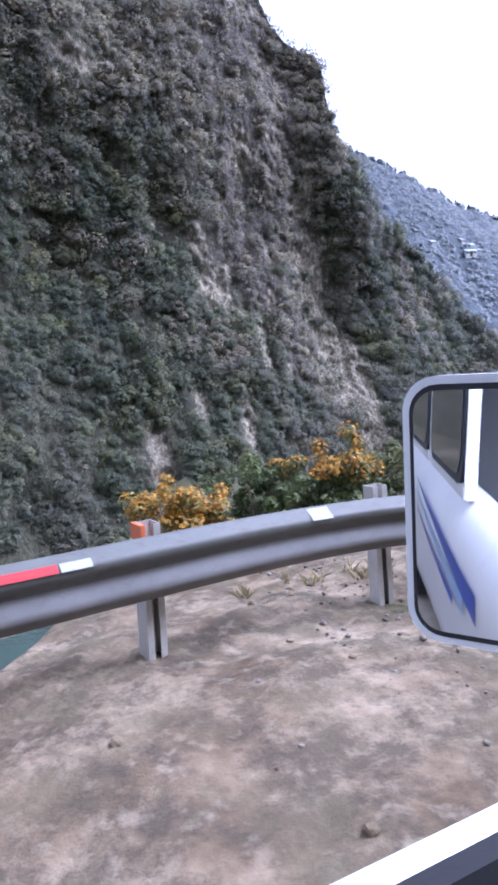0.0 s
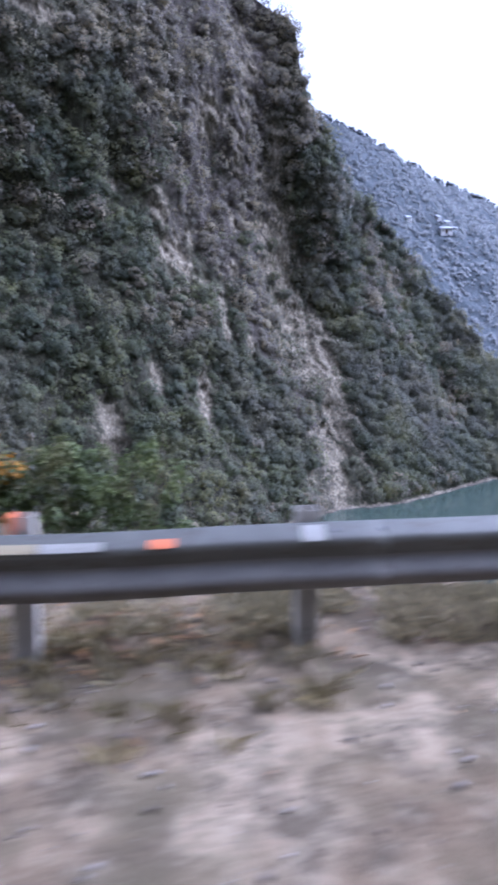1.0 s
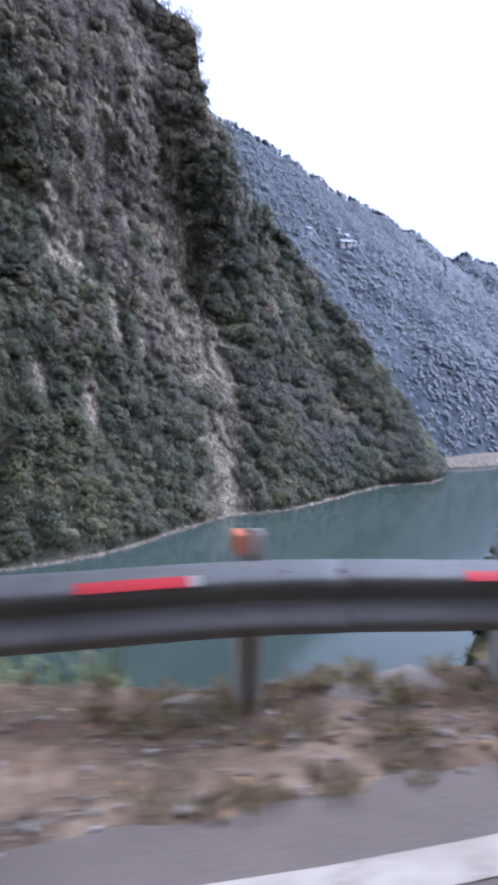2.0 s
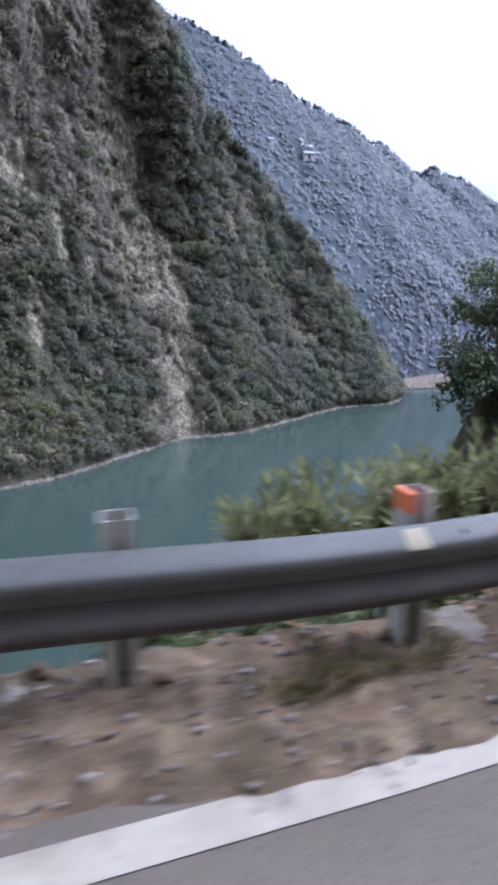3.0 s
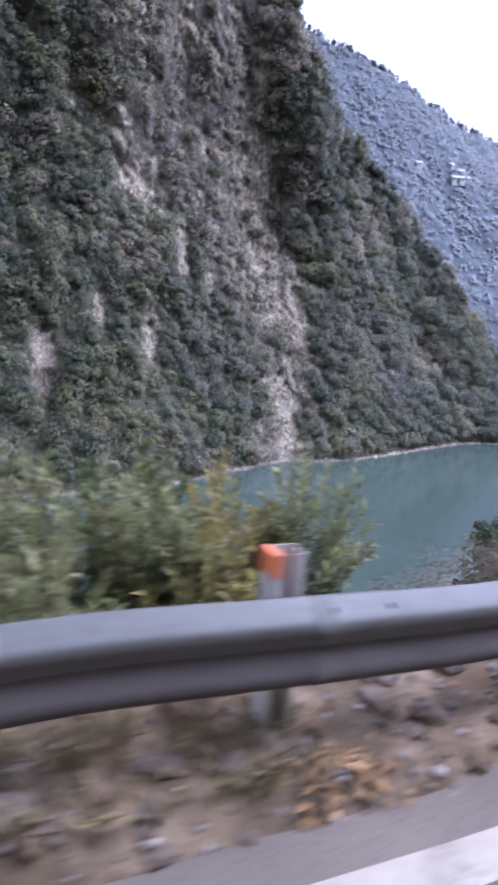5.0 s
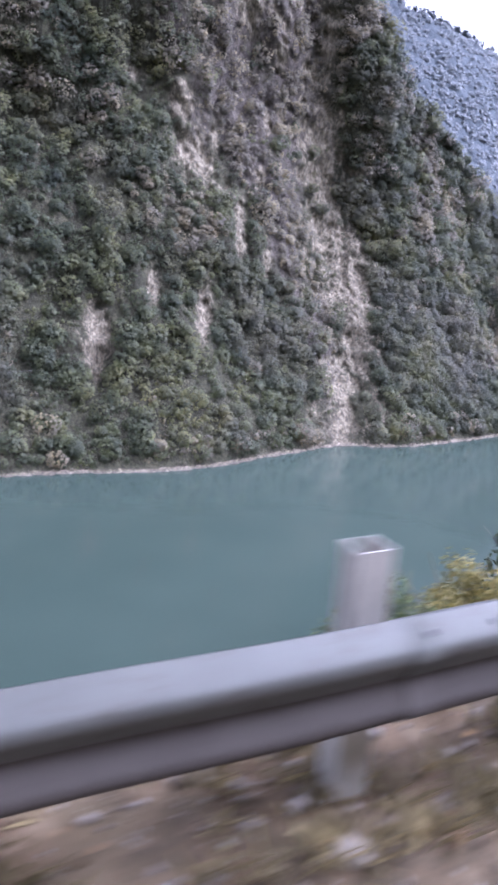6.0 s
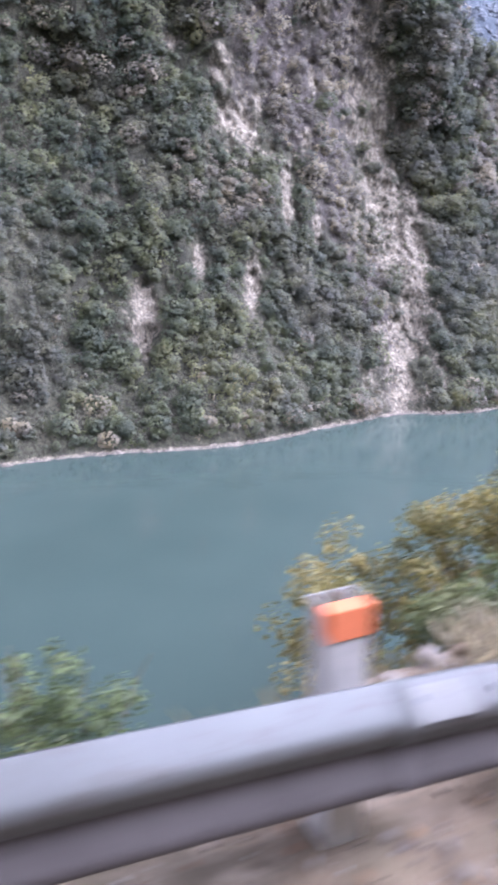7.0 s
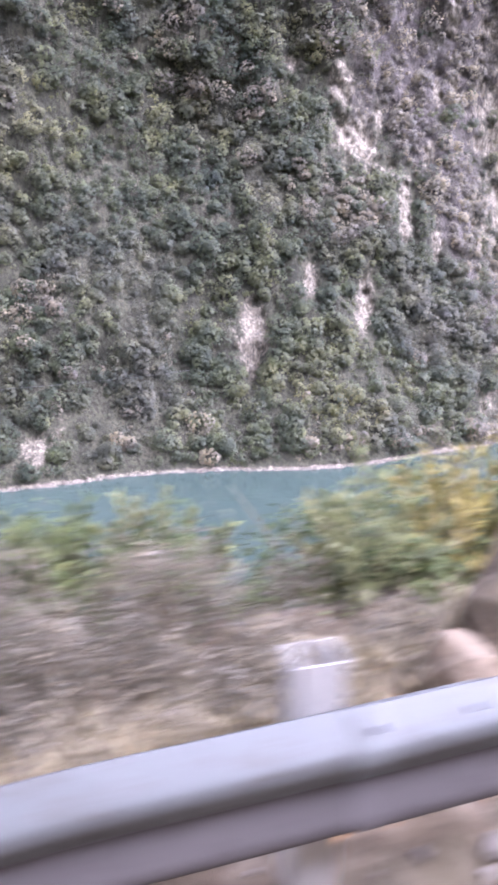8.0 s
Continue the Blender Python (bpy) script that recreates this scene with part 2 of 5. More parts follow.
def line_material():
    m, nt, b = material("worn road paint", 0.7, 0, 0.3)
    c1 = ramp(nt, noise_of(nt, 3.0, 6, 0.7), (0.3, (0.27, 0.23, 0.175)), (0.6, (0.40, 0.355, 0.285)))
    c2 = blend(nt, c1, (0.18, 0.155, 0.13), ramp(nt, noise_of(nt, 5.0, 6, 0.75), (0.56, (0, 0, 0)), (0.68, (0.9, 0.9, 0.9))))
    nt.links.new(c2, b.inputs["Base Color"])
    bump(nt, b, noise_of(nt, 80, 3), 0.3, 0.004)
    return m


M_LINE = line_material()
M_LEAF_A = leaf_material("olive shrub leaves", (0.165, 0.185, 0.075), (0.265, 0.28, 0.125), (0.375, 0.36, 0.185), 1.6, 0.4)
M_LEAF_B = leaf_material("dull green leaves", (0.065, 0.09, 0.035), (0.13, 0.165, 0.06), (0.21, 0.23, 0.09), 1.2, 0.4, (0.22, 0.18, 0.09))
M_LEAF_Y = leaf_material("yellowing leaves", (0.18, 0.165, 0.05), (0.31, 0.265, 0.085), (0.44, 0.355, 0.13), 1.4, 0.4)
M_FLOWER = leaf_material("orange yellow blossom", (0.36, 0.17, 0.02), (0.50, 0.26, 0.03), (0.60, 0.35, 0.06), 2.0, 0.35)
M_DRYLEAF = leaf_material("dry brown leaves", (0.14, 0.075, 0.035), (0.25, 0.145, 0.065), (0.38, 0.24, 0.11), 2.0, 0.2)
M_DRYBUSH = leaf_material("dry brown twigs and leaves", (0.13, 0.12, 0.075), (0.19, 0.165, 0.115), (0.26, 0.225, 0.16), 1.1, 0.35)
M_GREENGRASS = leaf_material("olive grass", (0.20, 0.172, 0.10), (0.29, 0.25, 0.15), (0.40, 0.34, 0.22), 1.1, 0.35)
M_REED = leaf_material("reed blades", (0.17, 0.21, 0.09), (0.24, 0.28, 0.13), (0.32, 0.35, 0.18), 1.1, 0.4)
M_PLUME = leaf_material("pale plume", (0.45, 0.44, 0.38), (0.52, 0.50, 0.44), (0.60, 0.58, 0.52), 1.1, 0.3)
M_GRASS = leaf_material("dry grass", (0.18, 0.15, 0.075), (0.29, 0.24, 0.13), (0.40, 0.33, 0.19), 1.1, 0.35)
M_STRAW = leaf_material("bleached grass", (0.34, 0.29, 0.18), (0.44, 0.38, 0.25), (0.54, 0.47, 0.33), 1.1, 0.3)
M_TREE = leaf_material("roadside tree leaves", (0.05, 0.075, 0.035), (0.09, 0.125, 0.055), (0.16, 0.18, 0.08), 0.25, 0.35, (0.18, 0.14, 0.09))


# ---- building helpers ----
def mesh_data(name, verts, faces, mat, smooth=False):
    me = bpy.data.meshes.new(name)
    v = np.ascontiguousarray(np.asarray(verts, np.float32).reshape(-1, 3))
    if isinstance(faces, np.ndarray):
        k = faces.shape[1]
        me.vertices.add(len(v))
        me.vertices.foreach_set("co", v.ravel())
        me.loops.add(faces.size)
        me.loops.foreach_set("vertex_index", faces.astype(np.int32).ravel())
        me.polygons.add(len(faces))
        me.polygons.foreach_set("loop_start", np.arange(0, faces.size, k, dtype=np.int32))
        me.update(calc_edges=True)
        me.validate()
    else:
        me.from_pydata(v.tolist(), [], faces)
    if smooth:
        me.polygons.foreach_set("use_smooth", [True] * len(me.polygons))
    me.materials.append(mat)
    return me


def piece(name, verts, faces, mat, parent=None, label="", smooth=False):
    ob = new(name, mesh_data(name, verts, faces, mat, smooth))
    ob.parent = parent
    return tagged(ob, label)


def part(name, bm, mat, parent=None, label="", smooth=False):
    me = bpy.data.meshes.new(name)
    bm.to_mesh(me)
    bm.free()
    me.materials.append(mat)
    if smooth:
        me.polygons.foreach_set("use_smooth", [True] * len(me.polygons))
    ob = new(name, me)
    ob.parent = parent
    return tagged(ob, label)


def base(name, m, label, category, group=""):
    ob = new(name)
    ob.matrix_world = m
    return tagged(ob, label, category, group)


def box(bm, x0, x1, y0, y1, z0, z1, bevel=0.0):
    made = bmesh.ops.create_cube(bm, size=1.0)
    vs = made["verts"]
    for v in vs:
        v.co = Vector(((x0 + x1) / 2 + v.co.x * (x1 - x0), (y0 + y1) / 2 + v.co.y * (y1 - y0), (z0 + z1) / 2 + v.co.z * (z1 - z0)))
    if bevel:
        bmesh.ops.bevel(bm, geom=list({e for v in vs for e in v.link_edges}), offset=bevel, segments=2, affect="EDGES")
    return bm


def grid_faces(nu, nv):
    a = (np.arange(nu - 1)[:, None] * nv + np.arange(nv - 1)[None, :]).ravel()
    return np.stack([a, a + nv, a + nv + 1, a + 1], 1)


def wave(p, scale, seed=0, octaves=4, gain=0.5):
    """Smooth value noise of points, -1 to 1."""
    p = np.asarray(p, float)
    out, amp, total = np.zeros(p.shape[:-1]), 1.0, 0.0
    for o in range(octaves):
        q = p * (2.0 ** o) / scale + 17.3 * (o + 1) + seed * 7.7
        i = np.floor(q).astype(np.int64)
        f = q - i
        f = f * f * (3 - 2 * f)
        value = np.zeros(p.shape[:-1])
        for corner in range(2 ** p.shape[-1]):
            w, h = np.ones(p.shape[:-1]), np.full(p.shape[:-1], seed * 101 + o * 13, np.int64)
            for d in range(p.shape[-1]):
                bit = corner >> d & 1
                w = w * (f[..., d] if bit else 1 - f[..., d])
                h = (h * 73856093) ^ ((i[..., d] + bit) * (19349663 + 83492791 * d))
            h = (h ^ (h >> 13)) * 1274126177
            value += w * (((h ^ (h >> 16)) & 0xFFFF) / 32767.5 - 1)
        out, total, amp = out + amp * value, total + amp, amp * gain
    return out / total


def hermite(xs, ys):
    """A smooth curve y(x) through the given stations, straight beyond them."""
    xs, ys = np.array(xs, float), np.array(ys, float)
    slope = np.gradient(ys, xs)

    def value(x):
        x = np.asarray(x, float)
        k = np.clip(np.searchsorted(xs, x) - 1, 0, len(xs) - 2)
        h = xs[k + 1] - xs[k]
        u = (x - xs[k]) / h
        inner = ((1 + 2 * u) * (1 - u) ** 2 * ys[k] + u * (1 - u) ** 2 * h * slope[k] + u * u * (3 - 2 * u) * ys[k + 1] + u * u * (u - 1) * h * slope[k + 1])
        low, high = ys[0] + (x - xs[0]) * slope[0], ys[-1] + (x - xs[-1]) * slope[-1]
        return np.where(x < xs[0], low, np.where(x > xs[-1], high, inner))
    return value


def leaf_quads(centres, radii, count, size, rng, up=0.35, narrow=0.6, flat=(1, 1, 1), shell=0.55, out=0.0, calm=1.0):
    """Leaves in the outer part of many round clumps: folded diamonds that face outwards and up."""
    c = np.repeat(np.asarray(centres, float), count, 0)
    r = np.repeat(np.asarray(radii, float), count)
    n = len(c)
    way = rng.normal(size=(n, 3))
    way /= np.linalg.norm(way, axis=1)[:, None]
    far = shell + (1 - shell) * rng.random(n) ** 0.7
    at = c + way * (r * far)[:, None] * np.array(flat)
    normal = way * calm + rng.normal(size=(n, 3)) * 0.38 * calm + np.array([0, -out, up])
    normal /= np.linalg.norm(normal, axis=1)[:, None]
    along = np.cross(normal, rng.normal(size=(n, 3)))
    along /= np.linalg.norm(along, axis=1)[:, None] + 1e-9
    side = np.cross(normal, along)
    s = size * (0.6 + 0.8 * rng.random(n))[:, None]
    fold = normal * s * 0.18
    v = np.stack([at - along * s * 0.5, at + side * s * 0.5 * narrow + fold, at + along * s * 0.5, at - side * s * 0.5 * narrow + fold], 1)
    return v.reshape(-1, 3), np.arange(n * 4).reshape(-1, 4)


# ---- the plan: guardrail line, road edge, river and mountains ----
rail_y = hermite([-60, -30, -8, -0.2, 2.3, 5.2, 8.1, 10.7, 13.3, 15.4, 17.5, 19.5, 21.7, 24, 26, 29, 32.2, 33.4, 36, 38.3, 40.4, 41.5, 46, 60, 90],
                 [-14, -6.5, 0.9, 3.33, 4.05, 3.87, 3.28, 2.81, 2.13, 1.6, 1.23, 1.14, 1.4, 1.6, 1.82, 2.5, 3.32, 3.71, 4.56, 5.35, 6.16, 6.59, 8.6, 15.5, 32])
edge_off = hermite([-60, 0, 5, 8, 9, 10, 12, 16, 18.5, 22.9, 25.7, 32, 41, 60, 90], [-2.6, -2.6, -2.5, -1.9, -1.4, -1.08, -0.95, -0.5, -0.36, -0.5, -0.48, -0.5, -0.5, -0.8, -0.8])
terrace = hermite([-60, -8, 0, 0.9, 1.6, 4, 6.5, 8.5, 10, 11.4, 14, 16, 17.4, 18.4, 20, 22, 24, 36, 38, 42, 50, 90], [1.2, 1.2, 1.6, 5, 9, 10, 6.5, 1.1, 0.75, 0.40, 0.38, 0.38, 0.40, 0.6, 0.65, 0.75, 0.8, 0.9, 1.5, 1.9, 3.0, 4])
WATER_Z = -36.8


sag = hermite([-60, -0.2, 1.1, 2.2, 3.0, 3.8, 5.0, 6.0, 6.9, 8, 10, 11.2, 12.2, 13.3, 15.5, 17.5, 18.3, 19, 19.7, 20.5, 21.6, 22.2, 23.8, 24.4, 25, 26, 27.5, 30, 32.2, 32.7, 33.4, 34.8, 35.3, 36, 37.2, 38.4, 39.4, 40.4, 40.9, 41.5, 45, 90],
              [0.74, 0.755, 0.765, 0.745, 0.705, 0.73, 0.765, 0.735, 0.745, 0.745, 0.735, 0.725, 0.75, 0.715, 0.70, 0.695, 0.735, 0.75, 0.735, 0.715, 0.715, 0.73, 0.70, 0.715, 0.70, 0.66, 0.69, 0.73, 0.75, 0.72, 0.665, 0.725, 0.69, 0.63, 0.46, 0.32, 0.42, 0.64, 0.67, 0.70, 0.72, 0.72])


def rail_top(x):
    """Height of the beam's upper edge; it is bent down at one place."""
    return sag(x)


def ground_z(x, n):
    """Height at n metres beyond the guardrail line (towards the river)."""
    x, n = np.asarray(x, float), np.asarray(n, float)
    w = terrace(x)
    shelf = 0.05 - 0.12 * np.clip(n - 0.4, 0, 20) + 0.35 * np.exp(-((x - 44) / 2.5) ** 2) * np.clip(n, 0, 1)
    d = np.clip(n - w, 0, None)
    drop = -1.35 * d - 1.2 * (1 - np.exp(-d / 0.6))
    z = np.where(n < 0, 0.02, shelf + drop)
    y = rail_y(x) + n
    spur = 27 * np.exp(-(((x - 68) / 13) ** 2 + ((y - 47) / 9) ** 2))
    return np.maximum(z + np.where(n > 4, spur, 0), -39.5 + np.clip(n - 46, 0, 60) * -0.05)


# ground: one sheet from an added, unseen hillside over the road's bed, the bank and the river's bed to the horizon
gx = np.unique(np.r_[np.linspace(-900, -60, 22), np.linspace(-60, 100, 161), np.linspace(100, 1200, 28)])
gn = np.unique(np.r_[np.linspace(-900, -60, 12), np.linspace(-60, -7.5, 20), np.linspace(-7.5, 6, 28), np.linspace(6, 60, 60), np.linspace(60, 1500, 26)])
X, N = np.meshgrid(gx, gn, indexing="ij")
Xc = np.clip(X, -60, 90)
Z = ground_z(Xc, N)
# unseen hill behind the road, shaped to block light from rail and cliff
shade_hill = np.clip(-N - 8.0, 0, None)
Z = np.where(N < -7.6, np.minimum(shade_hill * 1.5, 55 + shade_hill * 0.42), Z - 0.05)
rough = wave(np.stack([X, N], -1), 7, 3) * np.clip((np.abs(N + 3) - 6) / 6, 0, 1.4)
Z = Z + rough * 1.1
ground = piece("ground", np.stack([X, rail_y(Xc) + N, Z], -1).reshape(-1, 3), grid_faces(len(gx), len(gn)), M_BANK, smooth=True)
tagged(ground, "scrubby earth bank falling steeply to the river", "ground", kind="structure")

# river
river = piece("water", [(-900, -60, WATER_Z), (1200, -60, WATER_Z), (1200, 1200, WATER_Z), (-900, 1200, WATER_Z)], [(0, 1, 2, 3)], M_WATER)
tagged(river, "calm blue-green river water below the road", "river", kind="structure")

# road: dusty asphalt with a worn white edge line
rx = np.linspace(-60, 90, 301)


def strip(inner, outer, z, bulge=0.0):
    v = []
    for x in rx:
        y0, y1 = float(rail_y(x) + edge_off(x)) + inner, float(rail_y(x) + edge_off(x)) + outer
        v += [(x, y0, z), (x, (y0 + y1) / 2, z + bulge), (x, y1, z)]
    return np.array(v), grid_faces(len(rx), 3)


v, f = strip(-6.2, 0.42, 0.035, 0.04)
low = v.copy()
low[:, 2] -= 0.12
skirt = [(3 * k + s, 3 * k + s + len(v), 3 * k + 3 + s + len(v), 3 * k + 3 + s) for k in range(len(rx) - 1) for s in (0, 2)]
road = piece("road", np.vstack([v, low]), f.tolist() + skirt, M_ASPHALT)
tagged(road, "dusty grey asphalt road along the river gorge", "road", kind="structure")


def edge_line():
    v, fc = [], []
    for x in rx:
        y = float(rail_y(x) + edge_off(x))
        # the road's crossfall gives the line its height
        v += [(x, y - 0.17, 0.0478), (x, y, 0.0458)]
    return np.array(v), grid_faces(len(rx), 2)


v, f = edge_line()
line = piece("edge_line", v, f, M_LINE)
tagged(line, "worn white painted line along the road edge", "road marking", kind="structure")

# verge: loose soil and gravel between the asphalt and the drop
# how far the soil has crept over the asphalt
soil_in = hermite([-60, 5, 8, 9.6, 11, 12.5, 14.5, 17.2, 18.0, 18.8, 20, 21.5, 22.2, 23.2, 24, 26, 60], [0.12, 0.12, -0.15, -0.2, 0.1, 0.24, 0.15, -0.16, 0.04, 0.12, 0.06, -0.28, -0.2, 0.0, 0.12, 0.1, 0.1])
vx = np.arange(-5, 50, 0.055)
vu = np.linspace(0, 1, 84)
X, U = np.meshgrid(vx, vu, indexing="ij")


def verge_dip(x, n):
    """How far the soil about the posts lies below the rest of the verge."""
    return np.interp(x, [-5, 2, 3.1, 3.9, 4.6, 8, 11, 12.3, 13.4, 15], [0.04, 0.08, 0.09, 0.07, 0.04, 0.04, 0.04, 0.05, 0.04, 0]) * np.clip((n + 0.7) / 0.6, 0, 1) * np.where(x > 6, np.clip(1.5 - n / 0.2, 0, 1), 1)


inner = edge_off(X) + soil_in(X)
outer = np.minimum(terrace(X), 3.2) + 0.25
N = inner + (outer - inner) * U
P2 = np.stack([X, N], -1)
height = 0.055 + 0.05 * np.clip(N + 1.2, 0, 1.2) / 1.2
lumps = (0.075 + 0.05 * np.clip((X - 22.5) / 1.0, 0, 1)) * wave(P2, 0.9, 5, 4, 0.6) + 0.035 * np.abs(wave(P2, 0.28, 6, 3, 0.6)) + 0.012 * wave(P2, 0.09, 8, 2)
rise = np.clip((N - inner) / 0.22, 0, 1)
past = np.clip(N - terrace(X) + 0.1, 0, None)
slab_rise = 0.35 * np.exp(-((X - 44) / 2.5) ** 2) * np.clip(N, 0, 1)
Z = height * rise - 0.12 * np.clip(N - 0.4, 0, 20) + lumps * (0.25 + 0.75 * rise) - 0.02 * (1 - rise) - past * 1.2 + slab_rise - verge_dip(X, N)
verge = piece("verge", np.stack([X, rail_y(X) + N, Z], -1).reshape(-1, 3), grid_faces(len(vx), len(vu)), M_SOIL, smooth=True)
tagged(verge, "loose pale soil and gravel beside the road", "verge", kind="structure")


# ---- the cliff across the river ----
foot_y = hermite([-160, -60, -10, 11, 29, 42, 62, 73, 97, 139, 157, 168, 176], [40, 86, 110, 121, 124, 127, 139, 145, 150, 167, 168, 176, 196])
crest_z = hermite([-160, -20, 30, 52, 64, 70.4, 72.5, 75, 77.5, 81.3, 83.5, 85, 86, 86.8, 87.4, 88.5, 90.5, 93, 95, 99, 101.5, 110, 113, 120, 124, 136, 142, 148, 151, 158.5, 168, 176],
                  [160, 160, 150, 132, 117, 109, 104, 101, 98.5, 95.5, 94.5, 93, 88, 82, 76, 71, 66.5, 63, 60, 54, 50.5, 44.5, 42.5, 37, 34.5, 22.5, 13.5, 3.5, -0.5, -12.5, -29, -38])
set_back = hermite([0, 6, 15, 23, 30, 42, 60, 80, 100, 130, 190], [0, 6, 15, 20, 25, 32, 42, 46, 48, 55, 75])


def bare(x, z):
    """How bare the rock is, 0 to 1: the long scar from crest to water, and single outcrops."""
    p = np.stack([x, z], -1)
    w = wave(p, 9, 21, 4, 0.6)
    scar_x = np.interp(z, [-37, -28, -15, 0, 15, 30, 47, 66, 110], [78.5, 80, 85.5, 85, 83, 79, 75, 71.5, 62])
    wide = np.interp(z, [-37, -26, -8, 10, 40, 70, 100], [4.8, 7.2, 10.8, 10.8, 8.6, 6.5, 6])
    m = (1.15 - np.abs(x - scar_x) / wide) * np.interp(z, [-37, -22, 15, 40, 110], [0.6, 1.0, 1.0, 0.7, 0.6])
    return np.clip((m + 1.15 * w + 0.6 * wave(p, 2.6, 22, 2)) * 1.1, 0, 1)


OUTCROPS = ((44.6, 24, 4.8, 6.0), (40.3, 35, 2.3, 3.2), (54.6, 10.5, 1.5, 6.8), (51, 17.5, 1.5, 1.6), (35.3, -4.2, 1.2, 2.8), (23.6, -14, 3.6, 4.4), (46.4, -9, 1.3, 4.8), (57, 62, 3.8, 6),
            (113, 13, 0.8, 4.5), (112.8, -0.5, 0.8, 3), (104.3, -7, 2.6, 0.9), (29.4, 40, 2.6, 1.5), (62, 3, 1.2, 4), (15, 75, 5, 4), (60, 22, 1.4, 3), (65.5, 53, 1.5, 6), (62, 36, 1.3, 5), (78.5, 58, 1.3, 6), (-11.5, -32, 2.6, 3), (89.4, -31, 1.1, 4),
            (24.5, -20, 1.0, 3.0), (49, 30, 1.0, 3))


def outcrop(x, z):
    """Single faces of clean pale rock, over 0.5 where bare."""
    p = np.stack([x, z], -1)
    m = np.full(np.shape(x), -9.0)
    for cx, cz, sx, sz in OUTCROPS:
        m = np.maximum(m, 1.45 - np.hypot((x - cx) / sx, (z - cz) / sz))
    return m + 1.1 * wave(np.stack([x + 0.35 * z, z * 0.8], -1), 3.4, 24, 3, 0.6)


def sparse(x, z):
    """Where the scrub is thin and brown rock shows: the upper cliff about the scar."""
    p = np.stack([x, z * 0.6], -1)
    zone = np.clip(1.3 - np.abs(x - np.interp(z, [-37, 0, 30, 110], [76, 72, 62, 60])) / np.interp(z, [-37, 0, 40, 110], [9, 14, 24, 28]), 0, 1) * np.interp(z, [-37, -5, 30], [0.75, 0.9, 1])
    return np.clip(zone * 0.66 + np.interp(z, [-37, 25, 55, 110], [-0.35, -0.22, -0.02, 0.12]) + 0.5 * wave(p, 14, 23, 4, 0.6), 0, 1)


def cliff_at(x, h, x_crest=None):
    """Place on the cliff: x along it, h metres up from the water."""
    z = WATER_Z + h
    top = crest_z(x) - WATER_Z
    y = foot_y(x) + set_back(np.minimum(h, top + 0.0)) * np.interp(x, [-60, 90, 130], [1, 1, 0.85])
    p = np.stack([x, z * 0.55], -1)
    fold = 8.5 * wave(p, 30, 11, 3) + 4.6 * wave(p, 10, 12, 3) + 0.8 * wave(np.stack([x, z * 0.8], -1), 2.2, 13, 3)
    b = bare(x, z)
    calm = np.clip(h / 12, 0.12, 1)
    ribs = b * 1.6 * wave(np.stack([x, z * 0.3], -1), 2.8, 15, 3)
    buttress = -4.5 * np.exp(-((x - np.interp(z, [-37, 30, 110], [71, 66, 60])) / 9.0) ** 2) - 2.2 * np.exp(-((x - 88) / 7.0) ** 2)
    o = np.clip(outcrop(x, z) + 0.3, 0, 1)
    ledges = 1.3 * o * wave(np.stack([x + 0.5 * z, z], -1), 1.9, 16, 2) + 0.9 * np.maximum(o, b) * np.abs(wave(np.stack([x * 0.6 - 0.5 * z, z * 1.4], -1), 2.4, 17, 2))
    ledges = ledges + 1.5 * np.maximum(o, 0.6 * b) * np.abs(wave(np.stack([x + 0.7 * z, 0.6 * z - 0.4 * x], -1), 1.7, 18, 2))
    return x, y + (fold + ribs + buttress) * calm + 1.4 * b + ledges, z


cx = np.r_[np.arange(-60, 14, 0.75), np.arange(14, 94, 0.42), np.arange(94, 178, 0.66)]
ch = np.r_[-3.0, np.linspace(0, 1, 250), 1.01]
X, U = np.meshgrid(cx, ch, indexing="ij")
top = crest_z(X) - WATER_Z + 1.6 * wave(np.stack([X, X * 0], -1), 9, 31, 4, 0.6)
H = np.where(U < 0, U, np.clip(U, 0, 1) * np.maximum(top, 1))
X2, Y2, Z2 = cliff_at(X, H)
back = U > 1.005
Y2 = np.where(back, Y2 + 60, Y2)
Z2 = np.where(back, Z2 - 6, Z2)
pale_face = bare(X, Z2)
cliff_v = np.stack([X2, Y2, Z2], -1).reshape(-1, 3)
cliff_f = grid_faces(len(cx), len(ch))
cliff = new("cliff", mesh_data("cliff", cliff_v, cliff_f, M_CLIFF, False))
clean = np.maximum(0.42 + 0.55 * (pale_face.reshape(-1) - 0.5) + 0.25 * wave(cliff_v[:, [0, 2]], 3.0, 41, 3), 0.25 + 0.45 * outcrop(cliff_v[:, 0], cliff_v[:, 2]))
clean = np.where(cliff_v[:, 2] < WATER_Z + 0.35 + 0.6 * wave(cliff_v[:, :1] * np.ones(2), 3.0, 43, 3), 0.9, clean)
wooded = 0.95 - 1.1 * sparse(cliff_v[:, 0], cliff_v[:, 2])
for key, field in (("clean", clean), ("wooded", wooded)):
    layer = cliff.data.attributes.new(key, "FLOAT", "POINT")
    layer.data.foreach_set("value", np.clip(field, 0, 1).astype(np.float32))
tagged(cliff, "steep rocky cliff with a bare pale scar, overgrown with scrub", "cliff", kind="structure")

